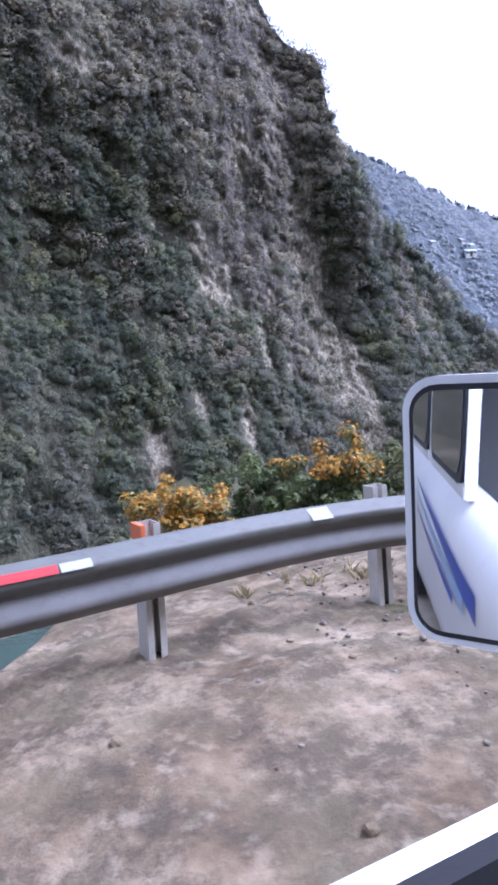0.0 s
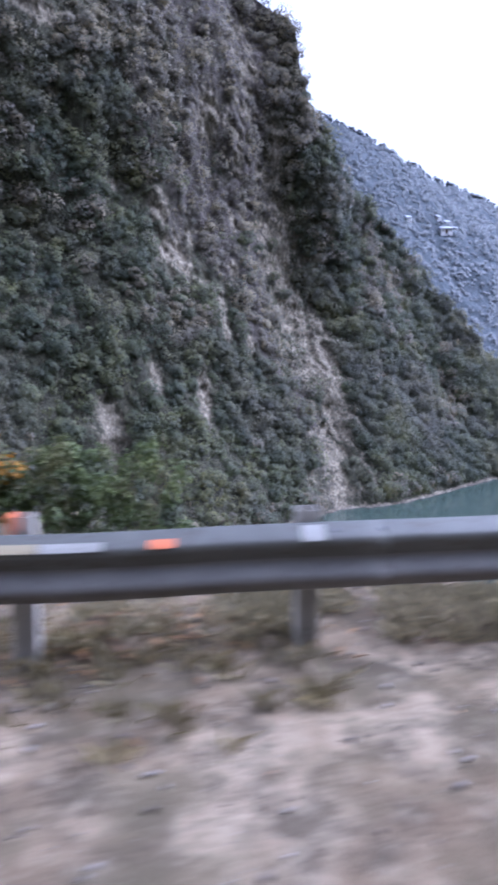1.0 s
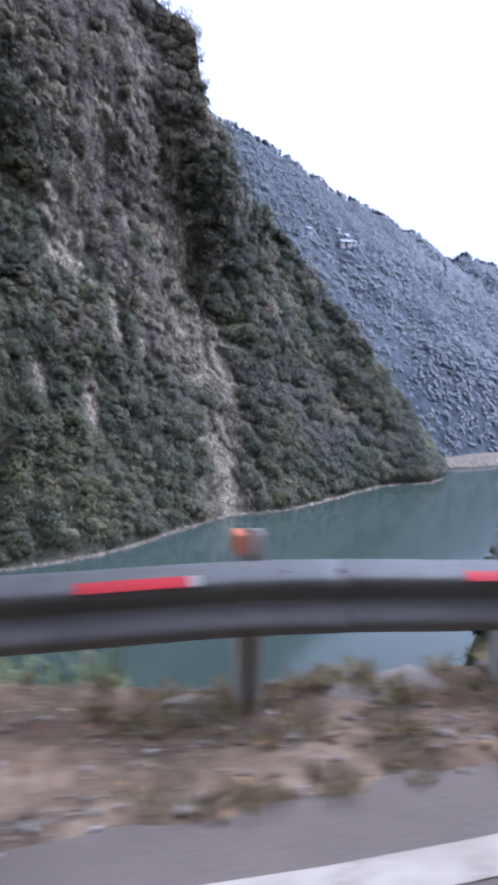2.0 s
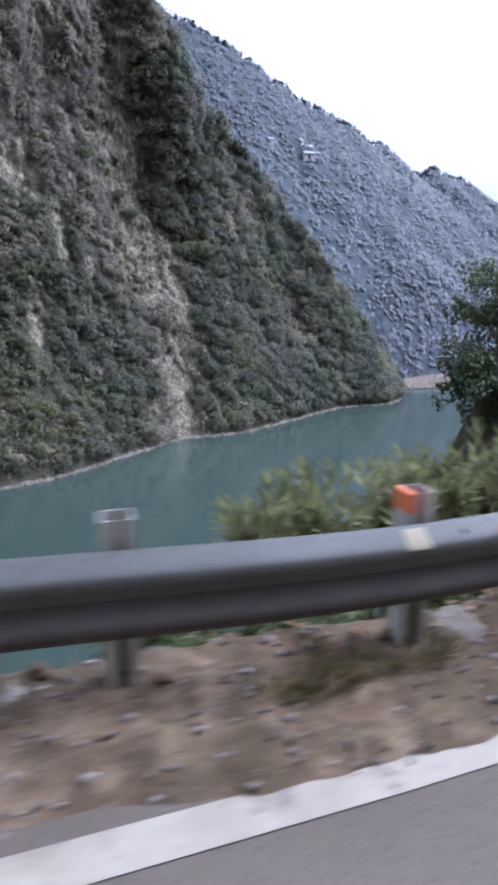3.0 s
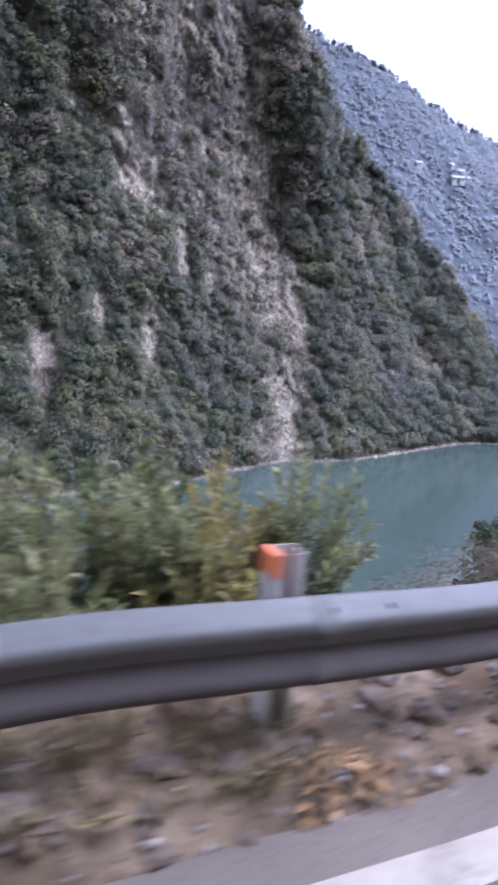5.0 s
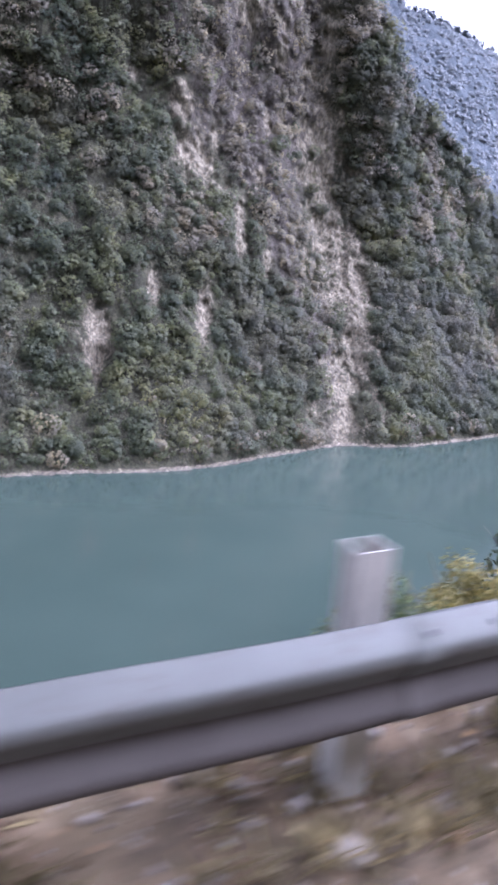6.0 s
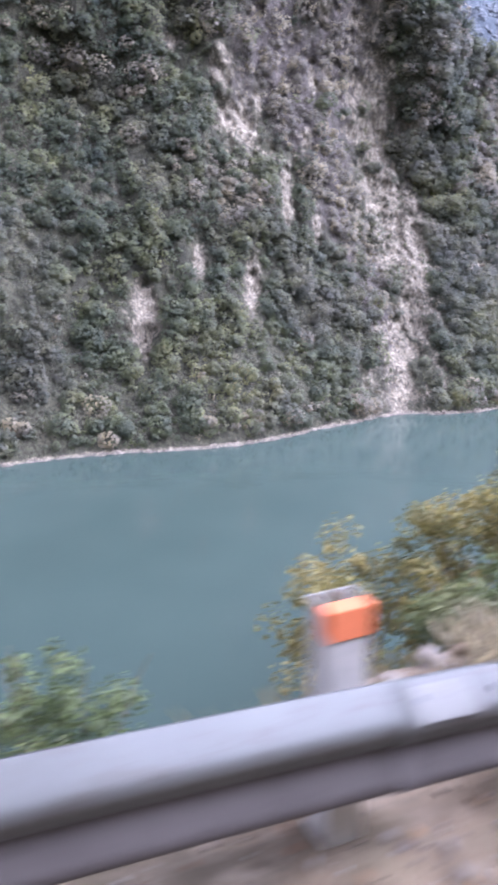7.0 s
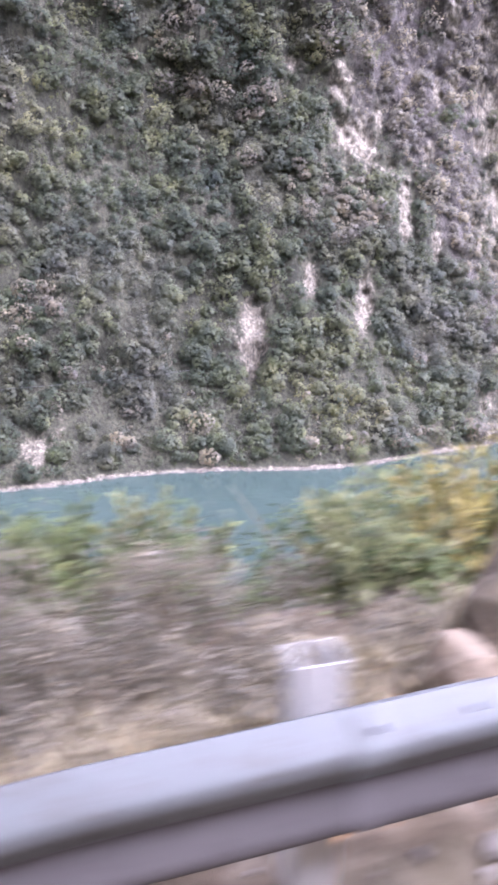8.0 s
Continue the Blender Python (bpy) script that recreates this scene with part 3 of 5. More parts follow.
# scrub and trees on the cliff: many small clumps, fewer bushes, some crowns
rng = np.random.default_rng(7)
leaf_sets, dry_sets = [], []
for want, r0, r1, leaves, leaf in ((17000, 0.4, 0.85, 14, 0.42), (9200, 0.8, 1.5, 38, 0.52), (4000, 1.4, 2.9, 115, 0.60)):
    sx = rng.uniform(-45, 172, want)
    sh = rng.random(want) * np.maximum(crest_z(sx) - WATER_Z + 0.5, 1) + 0.6
    if r0 > 0.7:
        sh += 0.7
    sz = WATER_Z + sh
    thin = sparse(sx, sz)
    gaps = wave(np.stack([sx, sh * 0.7], -1), 11, 51, 3)
    small = r0 < 0.7
    keep = (sh < 175) & (rng.random(want) > bare(sx, sz) * (0.9 if small else 1.5)) & (rng.random(want) < 1.2 + 1.0 * gaps) & (rng.random(want) > thin * (0.30 if small else 0.95))
    keep &= outcrop(sx, sz - 0.4) < (0.35 if small else -0.15)
    sx, sh, thin = sx[keep], sh[keep], thin[keep]
    px, py, pz = cliff_at(sx, sh)
    size = r0 + (r1 - r0) * rng.random(len(px)) ** 1.5
    # more pale scrub higher up: drier growth, plus haze put into colour
    brown = thin + 0.35 * wave(np.stack([sx, sh], -1), 7, 52, 3) + 0.45 * wave(np.stack([sx, sh * 0.8], -1), 19, 54, 2) + np.interp(sh, [0, 55, 95, 150], [0, 0.04, 0.28, 0.42]) + rng.normal(0, 0.1, len(px)) > 0.34
    for pick, sets in ((~brown, leaf_sets), (brown, dry_sets)):
        sets.append(leaf_quads(np.stack([px, py - size * 0.45, pz + size * 0.35], -1)[pick], size[pick], leaves, leaf, rng, 0.55, 0.75, (1, 0.85, 0.8), 0.6, 0.62, 0.5))
v = np.concatenate([q[0] for q in leaf_sets])
scrub = piece("cliff_scrub", v, np.arange(len(v)).reshape(-1, 4), M_CLIFF_LEAF)
tagged(scrub, "dark green scrub and small trees clinging to the cliff", "vegetation", kind="stuff")
v = np.concatenate([q[0] for q in dry_sets])
brown_scrub = piece("dry_cliff_scrub", v, np.arange(len(v)).reshape(-1, 4), M_CLIFF_DRY)
tagged(brown_scrub, "brown leafless scrub on the bare upper cliff, paled for haze", "vegetation", kind="stuff")

# broken rocks along the waterline
rng_s = np.random.default_rng(57)
count = 620
sx = rng_s.uniform(-30, 165, count)
px, py, pz = cliff_at(sx, np.full(count, 0.3))
r = 0.18 + 0.75 * rng_s.random(count) ** 3
octa_v = np.array([(1, 0, 0), (0.5, 0.8, 0.1), (-0.6, 0.7, 0), (-1, 0, 0), (-0.4, -0.8, 0), (0.6, -0.7, 0.1), (0.3, 0, 0.8), (-0.3, 0.1, 0.7)])
octa_f = np.array([(0, 1, 6), (1, 2, 7), (1, 7, 6), (2, 3, 7), (3, 4, 7), (4, 6, 7), (4, 5, 6), (5, 0, 6)])
spun = octa_v[None] * (1 + 0.22 * rng_s.normal(size=(count, 8, 1)))
v = np.stack([px, py - 0.3 - 0.5 * rng_s.random(count), np.full(count, WATER_Z - 0.02)], -1)[:, None] + spun * (r[:, None, None] * np.array([1.4, 0.8, 0.9]))
shore_rocks = piece("shore_rocks", v.reshape(-1, 3), (octa_f[None] + 8 * np.arange(count)[:, None, None]).reshape(-1, 3), M_PALE)
tagged(shore_rocks, "pale broken rocks along the waterline", "rocks", kind="stuff")

# ---- the mountain beyond ----
ridge_z = hermite([20, 100, 143, 150, 164, 185, 192, 205, 212, 219, 231, 242, 252, 260, 270, 280, 294, 302, 314, 324, 336, 360, 400, 440, 520, 800],
                  [150, 127, 118, 115, 111, 103.5, 101, 95, 93, 89.5, 87, 84.5, 81.5, 79, 74.5, 73.5, 67, 63, 61, 65, 63, 60, 40, 20, 30, 60])
mx = np.r_[np.arange(60, 120, 3.0), np.arange(120, 420, 1.4), np.arange(420, 640, 4.0)]
mu = np.linspace(0, 1, 150)
X, U = np.meshgrid(mx, mu, indexing="ij")


def mountain_at(x, u):
    top = ridge_z(x) - WATER_Z
    z = WATER_Z + top * u
    y = 202 + np.interp(x, [60, 160, 200, 300, 640], [20, 0, 0, 10, 60]) + 128 * u ** 1.25
    p = np.stack([x, z], -1)
    return x, y + 9 * wave(p, 45, 61, 4, 0.55) * np.clip(u * 4, 0.1, 1) * np.clip((1 - u) * 6, 0.1, 1), z + 1.6 * wave(p, 9, 62, 2) + 1.0 * np.abs(wave(p, 4.5, 64, 2)) * np.clip((1 - u) * 20, 0.3, 1)


X2, Y2, Z2 = mountain_at(X, U)
mv = np.stack([X2, Y2, Z2], -1)
mv = np.concatenate([mv, mv[:, -1:] + np.array([0, 140, -30])], 1)
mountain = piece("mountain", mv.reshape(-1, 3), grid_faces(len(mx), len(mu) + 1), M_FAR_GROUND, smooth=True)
tagged(mountain, "forested mountainside with haze put into its blue-grey colour", "mountain", kind="structure")
want = 12000
sx, su = rng.uniform(90, 430, want), rng.random(want) ** 0.9
low = (rng.random(want) < 0.75 + 0.9 * wave(np.stack([sx, su * 140], -1), 28, 63, 3)) | (su > 0.95)
sx, su = sx[low], su[low]
want = len(sx)
px, py, pz = mountain_at(sx, su)
size = 0.7 + 1.5 * rng.random(want) ** 2
v, f = leaf_quads(np.stack([px, py - size * 0.2, pz + size * 0.2], -1), size, 11, 1.2, rng, 0.9, 0.85, (1, 0.35, 0.9), 0.4, 1.0, 0.3)
# single trees that stand out along the ridge
sx = rng.uniform(110, 420, 520)
px, py, pz = mountain_at(sx, np.full(520, 1.0))
size = rng.uniform(0.5, 1.3, 520)
v2, f2 = leaf_quads(np.stack([px, py, pz + size * 1.1], -1), size, 16, 1.0, rng, 0.5, 0.7, (0.8, 0.8, 1.5), 0.3)
v, f = np.vstack([v, v2]), np.vstack([f, f2 + len(v)])
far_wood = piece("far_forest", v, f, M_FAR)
tagged(far_wood, "distant forest on the mountainside, haze put into its leaf colour", "forest", kind="stuff")

# low sand bar at the river's bend
bm = bmesh.new()
bmesh.ops.create_icosphere(bm, subdivisions=4, radius=1.0)
for q in bm.verts:
    q.co = Vector((q.co.x * 34, q.co.y * 9, q.co.z * 2.6 + 0.5 * noise.noise(q.co * 4)))
bar = part("sand_bar", bm, M_PALE, smooth=True)
bar.matrix_world = pose(206, 196, WATER_Z, 0, 0, 8)
tagged(bar, "pale sand bar at the river bend", "sand bar", kind="structure")


# ---- guardrail ----
POSTS = [-8.4, -7.1, -5.8, -4.5, -3.2, -1.9, -0.75, 0.56, 2.18, 3.12, 4.76, 5.75, 7.10, 8.4, 9.69, 10.93, 12.18, 13.4, 14.63, 15.87, 17.05, 18.30, 19.68, 21.16, 22.42, 23.8,
         25.09, 26.45, 27.8, 29.15, 30.5, 31.86, 33.24, 34.4, 35.62, 36.6, 37.5, 39.8, 41.08, 42.3, 43.6, 44.9, 46.2, 47.5, 48.8, 50.1, 51.4, 52.7, 54.0, 55.3, 56.6]
HALF = [(0.0, 0.156), (-0.012, 0.150), (-0.072, 0.108), (-0.083, 0.092), (-0.083, 0.070), (-0.074, 0.052), (-0.048, 0.014), (-0.044, 0.0)]
PROFILE = HALF + [(n, -z) for n, z in reversed(HALF[:-1])]
for _ in range(2):      # rolled steel: round the corners
    cut = [PROFILE[0]]
    for (a, b2), (c, d) in zip(PROFILE[:-1], PROFILE[1:]):
        cut += [(0.75 * a + 0.25 * c, 0.75 * b2 + 0.25 * d), (0.25 * a + 0.75 * c, 0.25 * b2 + 0.75 * d)]
    PROFILE = cut + [PROFILE[-1]]
guardrail = base("guardrail", pose(0, 0, 0), "galvanised steel guardrail with taped reflectors and channel posts", "guardrail")


def rail_place(x, n, z):
    """A place n metres beyond the beam's back plane, by the rail's own direction, at the height z below its upper edge."""
    e = 0.05
    t = Vector((2 * e, float(rail_y(x + e) - rail_y(x - e)), 0)).normalized()
    return Vector((x, float(rail_y(x)), float(rail_top(x)) + 1.075 * z)) + Vector((-t.y, t.x, 0)) * n


def beam(x0, x1, shift):
    xs = np.linspace(x0, x1, 26)
    rows, k = [], len(PROFILE)
    for x in xs:
        dent = 0.006 * noise.noise(Vector((x * 1.7, 0, 0)))
        rows += [rail_place(x, n + shift + dent, z - 0.156) for n, z in PROFILE]
        rows += [rail_place(x, n + shift + dent + 0.005, z - 0.156) for n, z in PROFILE]
    faces = []
    for a in range(len(xs) - 1):
        o, p = a * 2 * k, (a + 1) * 2 * k
        for j in range(k - 1):
            faces.append((o + j, o + j + 1, p + j + 1, p + j))
            faces.append((o + k + j, p + k + j, p + k + j + 1, o + k + j + 1))
        faces += [(o, p, p + k, o + k), (o + k - 1, o + 2 * k - 1, p + 2 * k - 1, p + k - 1)]
    for o in (0, (len(xs) - 1) * 2 * k):
        faces += [(o + j, o + j + 1, o + k + j + 1, o + k + j) for j in range(k - 1)]
    ob = piece("beam", [tuple(q) for q in rows], faces, M_STEEL, guardrail, smooth=True)
    ob.data.materials.append(M_STEEL_LOW)       # lower wave: dark brown past x 14.8, paler grey before it
    ob.data.materials.append(M_STEEL_PALE)
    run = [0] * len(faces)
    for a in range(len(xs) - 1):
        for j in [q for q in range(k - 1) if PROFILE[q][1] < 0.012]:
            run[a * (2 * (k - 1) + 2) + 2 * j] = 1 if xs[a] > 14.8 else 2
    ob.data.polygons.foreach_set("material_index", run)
    return ob


joints = [p + 0.24 for p in POSTS[0::2]]
for k, (a, b2) in enumerate(zip(joints[:-1], joints[1:])):
    beam(a - 0.18, b2 + 0.14, -0.007 * (k % 2))

# open channel section, drawn up
CHANNEL = [(-0.057, 0.0), (0.057, 0.0), (0.057, 0.11), (0.018, 0.11), (0.018, 0.104), (0.051, 0.104), (0.051, 0.006), (-0.051, 0.006), (-0.051, 0.104), (-0.018, 0.104), (-0.018, 0.11), (-0.057, 0.11)]
post_kinds = []
for name, flip in (("post", True), ("post", False)):      # open towards the road, or away from it
    post_bm = bmesh.new()
    low_ring, high_ring = ([post_bm.verts.new((x, 0.11 - y if flip else y, z)) for x, y in CHANNEL] for z in (0, 1))
    for j in range(len(CHANNEL)):
        k = (j + 1) % len(CHANNEL)
        post_bm.faces.new((low_ring[j], low_ring[k], high_ring[k], high_ring[j]))
    post_bm.faces.new(high_ring)
    post_bm.faces.new(list(reversed(low_ring)))
    bmesh.ops.recalc_face_normals(post_bm, faces=post_bm.faces)
    post_me = bpy.data.meshes.new(name)
    post_bm.to_mesh(post_me)
    post_me.materials.append(M_POST)
    post_kinds.append(post_me)
cap_kinds = []
for right, deep in ((-0.030, 0.116), (0.062, 0.05)):
    cap_bm = box(bmesh.new(), -0.061, right, -0.005, deep, 0, 0.085, 0.002)
    cap_me = bpy.data.meshes.new("orange_cap")
    cap_bm.to_mesh(cap_me)
    cap_me.materials.append(M_ORANGE)
    cap_kinds.append(cap_me)
block_bm = box(bmesh.new(), -0.04, 0.04, -0.05, 0.0, -0.10, 0.10, 0.006)
block_me = bpy.data.meshes.new("spacer")
block_bm.to_mesh(block_me)
block_me.materials.append(M_POST)
bolt_bm = bmesh.new()
bmesh.ops.create_cone(bolt_bm, cap_ends=True, segments=8, radius1=0.016, radius2=0.011, depth=0.016, matrix=Matrix.Rotation(radians(90), 4, "X"))
bolt_me = bpy.data.meshes.new("bolt")
bolt_bm.to_mesh(bolt_me)
bolt_me.materials.append(M_BOLT)
CAPPED = (0.56, 3.12, 5.75, 8.4, 10.93, 12.18, 17.05, 19.68, 22.42, 25.09, 33.24, 35.62, 37.5, 39.8)
rngp = random.Random(5)
for k, x in enumerate(POSTS):
    heading = math.degrees(math.atan2(float(rail_y(x + 0.05) - rail_y(x - 0.05)), 0.1))
    tall = (0.05 if x < 8 else 0.10 if x < 30 or x > 39 else 0.175) + 0.02 * rngp.random()
    foot = rail_place(x, 0.055, 0)
    top_z = foot.z + tall
    post = new("post", post_kinds[1 if x > 30 else 0])
    post.parent = guardrail
    stand = pose(foot.x, foot.y, -0.35, rngp.uniform(-2, 2), 6 if abs(x - 18.30) < 0.1 else rngp.uniform(-1.5, 1.5), heading)
    post.matrix_world = stand @ Matrix.Diagonal((1, 1, top_z + 0.35, 1))
    block = new("spacer", block_me)
    block.parent = guardrail
    block.matrix_world = pose(foot.x, foot.y, float(rail_top(x)) - 0.156, 0, 0, heading)
    if x in CAPPED:
        cap = new("orange_cap", cap_kinds[1 if x > 30 else 0])
        cap.parent = guardrail
        cap.matrix_world = stand @ Matrix.Translation((0, 0, top_z + 0.35 - 0.083))
        tagged(cap, "orange painted post top")
for x in joints[1:-1]:
    for dx in (-0.115, 0.115):
        for dz, n in ((-0.034, -0.052), (-0.265, -0.05)):
            p = rail_place(x + dx, n, dz)
            bolt = new("bolt", bolt_me)
            bolt.parent = guardrail
            heading = math.degrees(math.atan2(float(rail_y(x + 0.05) - rail_y(x - 0.05)), 0.1))
            bolt.matrix_world = pose(p.x, p.y, p.z, 30, 0, heading)

TAPES = [("red", -0.6, 0.02), ("white", 0.03, 0.18), ("patch", 1.50, 1.65), ("white", 3.49, 3.58), ("red", 3.58, 3.84), ("white", 3.84, 3.98),
         ("patch", 3.98, 4.08), ("orange", 4.87, 4.98), ("patch", 5.3, 5.4), ("yellow", 5.62, 5.85), ("white", 5.86, 6.14), ("orange", 6.35, 6.47), ("patch", 7.06, 7.17), ("patch", 8.3, 8.4),
         ("white", 8.84, 9.06), ("red", 9.06, 9.13), ("white", 9.13, 9.36), ("patch", 9.65, 9.77), ("red", 11.46, 11.90), ("white", 11.90, 11.95), ("red", 13.08, 13.45), ("white", 13.45, 13.49),
         ("orange", 13.52, 13.70), ("patch", 16.9, 17.0), ("red", 17.33, 17.67), ("white", 17.67, 17.70), ("patch", 18.15, 18.23), ("patch", 19.08, 19.16), ("patch", 19.94, 20.03), ("red", 20.12, 20.48),
         ("white", 20.48, 20.52), ("patch", 21.17, 21.27), ("patch", 22.10, 22.19), ("patch", 23.19, 23.27), ("red", 23.36, 23.72), ("patch", 24.05, 24.14), ("red", 27.3, 27.6),
         ("red", 31.9, 32.27), ("patch", 32.71, 32.89), ("orange", 31.3, 31.45), ("patch", 35.72, 35.90), ("yellow", 36.9, 37.05), ("patch", 29.2, 29.3)]
TAPE_MATS = {"red": M_RED, "white": M_WHITE_TAPE, "patch": M_WHITE_TAPE, "orange": M_ORANGE, "yellow": M_YELLOW_TAPE}
for k, (kind, x0, x1) in enumerate(TAPES):
    across = [(-0.016, 0.1505), (-0.076, 0.108), (-0.0875, 0.094)] if kind == "patch" else [(-0.052, 0.1265), (-0.076, 0.109), (-0.0875, 0.094)]
    xs = np.linspace(x0, x1, 5)
    pts = [tuple(rail_place(x, n - 0.011, z - 0.156)) for x in xs for n, z in across]
    name = "white_patch" if kind == "patch" else kind + "_tape"
    m = TAPE_MATS[kind] if kind != "patch" or x0 < 15 else M_YELLOW_TAPE if x0 < 30 else M_FADED
    piece(name, pts, grid_faces(5, len(across)), m, guardrail, "worn " + kind + " reflective marking")


# ---- chevron sign behind the guardrail ----
def chevron_sign(x, n, turn):
    p = rail_place(x, n, 0)
    sign = base("chevron_sign", pose(p.x, p.y, 0.0, 0, 0, turn), "yellow chevron road sign with black arrow on a grey pole", "road sign")
    bm = bmesh.new()
    bmesh.ops.create_cone(bm, cap_ends=True, segments=16, radius1=0.038, radius2=0.038, depth=2.65, matrix=Matrix.Translation((0, 0, 1.0)))
    part("pole", bm, M_POST, sign, "grey painted tube", True)
    plate = part("plate", box(bmesh.new(), -0.058, -0.05, -0.28, 0.28, 1.79, 2.41, 0.003), M_SIGN, sign)
    arrow = [(-0.19, 0.30), (0.02, 0.30), (0.23, 0.0), (0.02, -0.30), (-0.19, -0.30), (0.00, 0.0)]
    bm = bmesh.new()
    vs = [bm.verts.new((-0.0605, 0.02 - a, 2.10 + c * 0.95)) for a, c in arrow]
    bm.faces.new((vs[0], vs[1], vs[2], vs[5]))
    bm.faces.new((vs[5], vs[2], vs[3], vs[4]))
    part("chevron", bm, M_BLACK, plate, "black chevron")
    part("bracket", box(bmesh.new(), -0.05, 0.045, -0.05, 0.05, 1.9, 1.94, 0.003), M_POST, sign)
    part("bracket", box(bmesh.new(), -0.05, 0.045, -0.05, 0.05, 2.16, 2.20, 0.003), M_POST, sign)


chevron_sign(5.44, 0.55, 16)


# ---- shrubs beyond the rail ----
def stem(rng, spread, tall, thick):
    bm = bmesh.new()
    a, r = rng.random() * 6.283, spread * (0.3 + 0.7 * rng.random())
    p0 = Vector((rng.normal() * 0.06, rng.normal() * 0.06, -0.4))
    p1 = Vector((math.cos(a) * r[0] * 0.5, math.sin(a) * r[1] * 0.5, tall * 0.5))
    p2 = Vector((math.cos(a) * r[0], math.sin(a) * r[1], tall * (0.75 + 0.25 * rng.random())))
    last = None
    for k in range(6):
        u = k / 5
        c = p0 * (1 - u) ** 2 + p1 * 2 * u * (1 - u) + p2 * u * u
        w = thick * (1 - 0.8 * u)
        ring = [bm.verts.new(c + Vector((math.cos(q) * w, math.sin(q) * w, 0))) for q in (0, 2.09, 4.19)]
        if last:
            for j in range(3):
                bm.faces.new((last[j], last[(j + 1) % 3], ring[(j + 1) % 3], ring[j]))
        last = ring
    return bm


def shrub(x, y, z, wide, deep, tall, mat, label, seed, leaf=0.09, count=42, clumps=70, blossom=None, share=0.35, narrow=0.42):
    rng = np.random.default_rng(seed)
    thing = base("shrub", pose(x, y, z), label, "shrub", "roadside shrubs")
    for _ in range(6):
        part("stem", stem(rng, np.array([wide, deep]), tall, 0.016), M_TWIG, thing)
    q = rng.normal(size=(clumps, 3))
    q /= np.linalg.norm(q, axis=1)[:, None]
    q *= (0.35 + 0.65 * rng.random(clumps))[:, None]
    c = q * np.array([wide, deep, tall * 0.55]) + np.array([0, 0, tall * 0.42])
    c[:, 2] += 0.12 * tall * wave(c[:, :2] * 1.0, 0.5, seed)
    r = rng.uniform(0.10, 0.22, clumps) * (0.6 + 0.5 * min(wide, 1.2))
    v, f = leaf_quads(c, r, count, leaf, rng, 0.5, narrow, (1, 1, 0.9), 0.25)
    piece("foliage", v, f, mat, thing)
    if blossom:
        up = c[:, 2] > np.quantile(c[:, 2], 1 - share)
        v, f = leaf_quads(c[up] + np.array([0, 0, 0.05]), r[up] * 0.95, count, leaf * 0.75, rng, 0.9, 0.8, (1, 1, 0.8), 0.6)
        piece("blossom", v, f, blossom, thing, "orange yellow blossom")
    return thing


def sprig_shrub(x, y, z, wide, deep, tall, mat, label, seed, shoots=24, leaf=0.14, width=0.030, each=24):
    """A shrub of upright shoots; long leaves stand round the upper half of each shoot."""
    rng = np.random.default_rng(seed)
    thing = base("shrub", pose(x, y, z), label, "shrub", "roadside shrubs")
    verts = []
    for k in range(shoots):
        a, r = rng.random() * 6.283, math.sqrt(rng.random())
        foot = np.array([math.cos(a) * r * wide * 0.3, math.sin(a) * r * deep * 0.3, -0.35])
        tip = np.array([math.cos(a) * r * wide, math.sin(a) * r * deep, tall * (0.62 + 0.38 * rng.random()) * (1 - 0.25 * r * r)])
        bend = np.array([foot[0] * 1.4, foot[1] * 1.4, tall * 0.55])
        along = lambda u: foot * (1 - u) ** 2 + bend * 2 * u * (1 - u) + tip * u * u
        bm, last = bmesh.new(), None
        for u in np.linspace(0, 1, 6):
            c, w = Vector(along(u)), 0.010 * (1 - 0.8 * u)
            ring = [bm.verts.new(c + Vector((math.cos(q) * w, math.sin(q) * w, 0))) for q in (0, 2.09, 4.19)]
            if last:
                for j in range(3):
                    bm.faces.new((last[j], last[(j + 1) % 3], ring[(j + 1) % 3], ring[j]))
            last = ring
        part("stem", bm, M_TWIG, thing)
        for i in range(each):
            u = 0.38 + 0.62 * (i + rng.random()) / each
            p, t = along(u), along(min(u + 0.02, 1.02)) - along(u - 0.02)
            t /= np.linalg.norm(t)
            side = np.cross(t, (math.cos(2.4 * i), math.sin(2.4 * i), 0.2))
            side /= np.linalg.norm(side)
            b = radians(80 - 52 * u + rng.normal() * 9)
            d = t * math.cos(b) + side * math.sin(b)
            flat = np.cross(d, t)
            flat /= np.linalg.norm(flat) + 1e-9
            up = np.cross(flat, d)
            n, w = leaf * rng.uniform(0.7, 1.15), width * rng.uniform(0.8, 1.2)
            verts += [p, p + d * n * 0.45 + flat * w / 2 + up * w * 0.2, p + d * n - up * n * 0.12, p + d * n * 0.45 - flat * w / 2 + up * w * 0.2]
    piece("foliage", np.array(verts), np.arange(len(verts)).reshape(-1, 4), mat, thing)
    return thing


DRY = "low dry brown bush behind the guardrail"
GREEN, OLIVE, GOLD = "dull green leafy shrub beyond the guardrail", "olive shrub with long pointed leaves beyond the guardrail", "shrub covered in orange-yellow blossom beyond the guardrail"
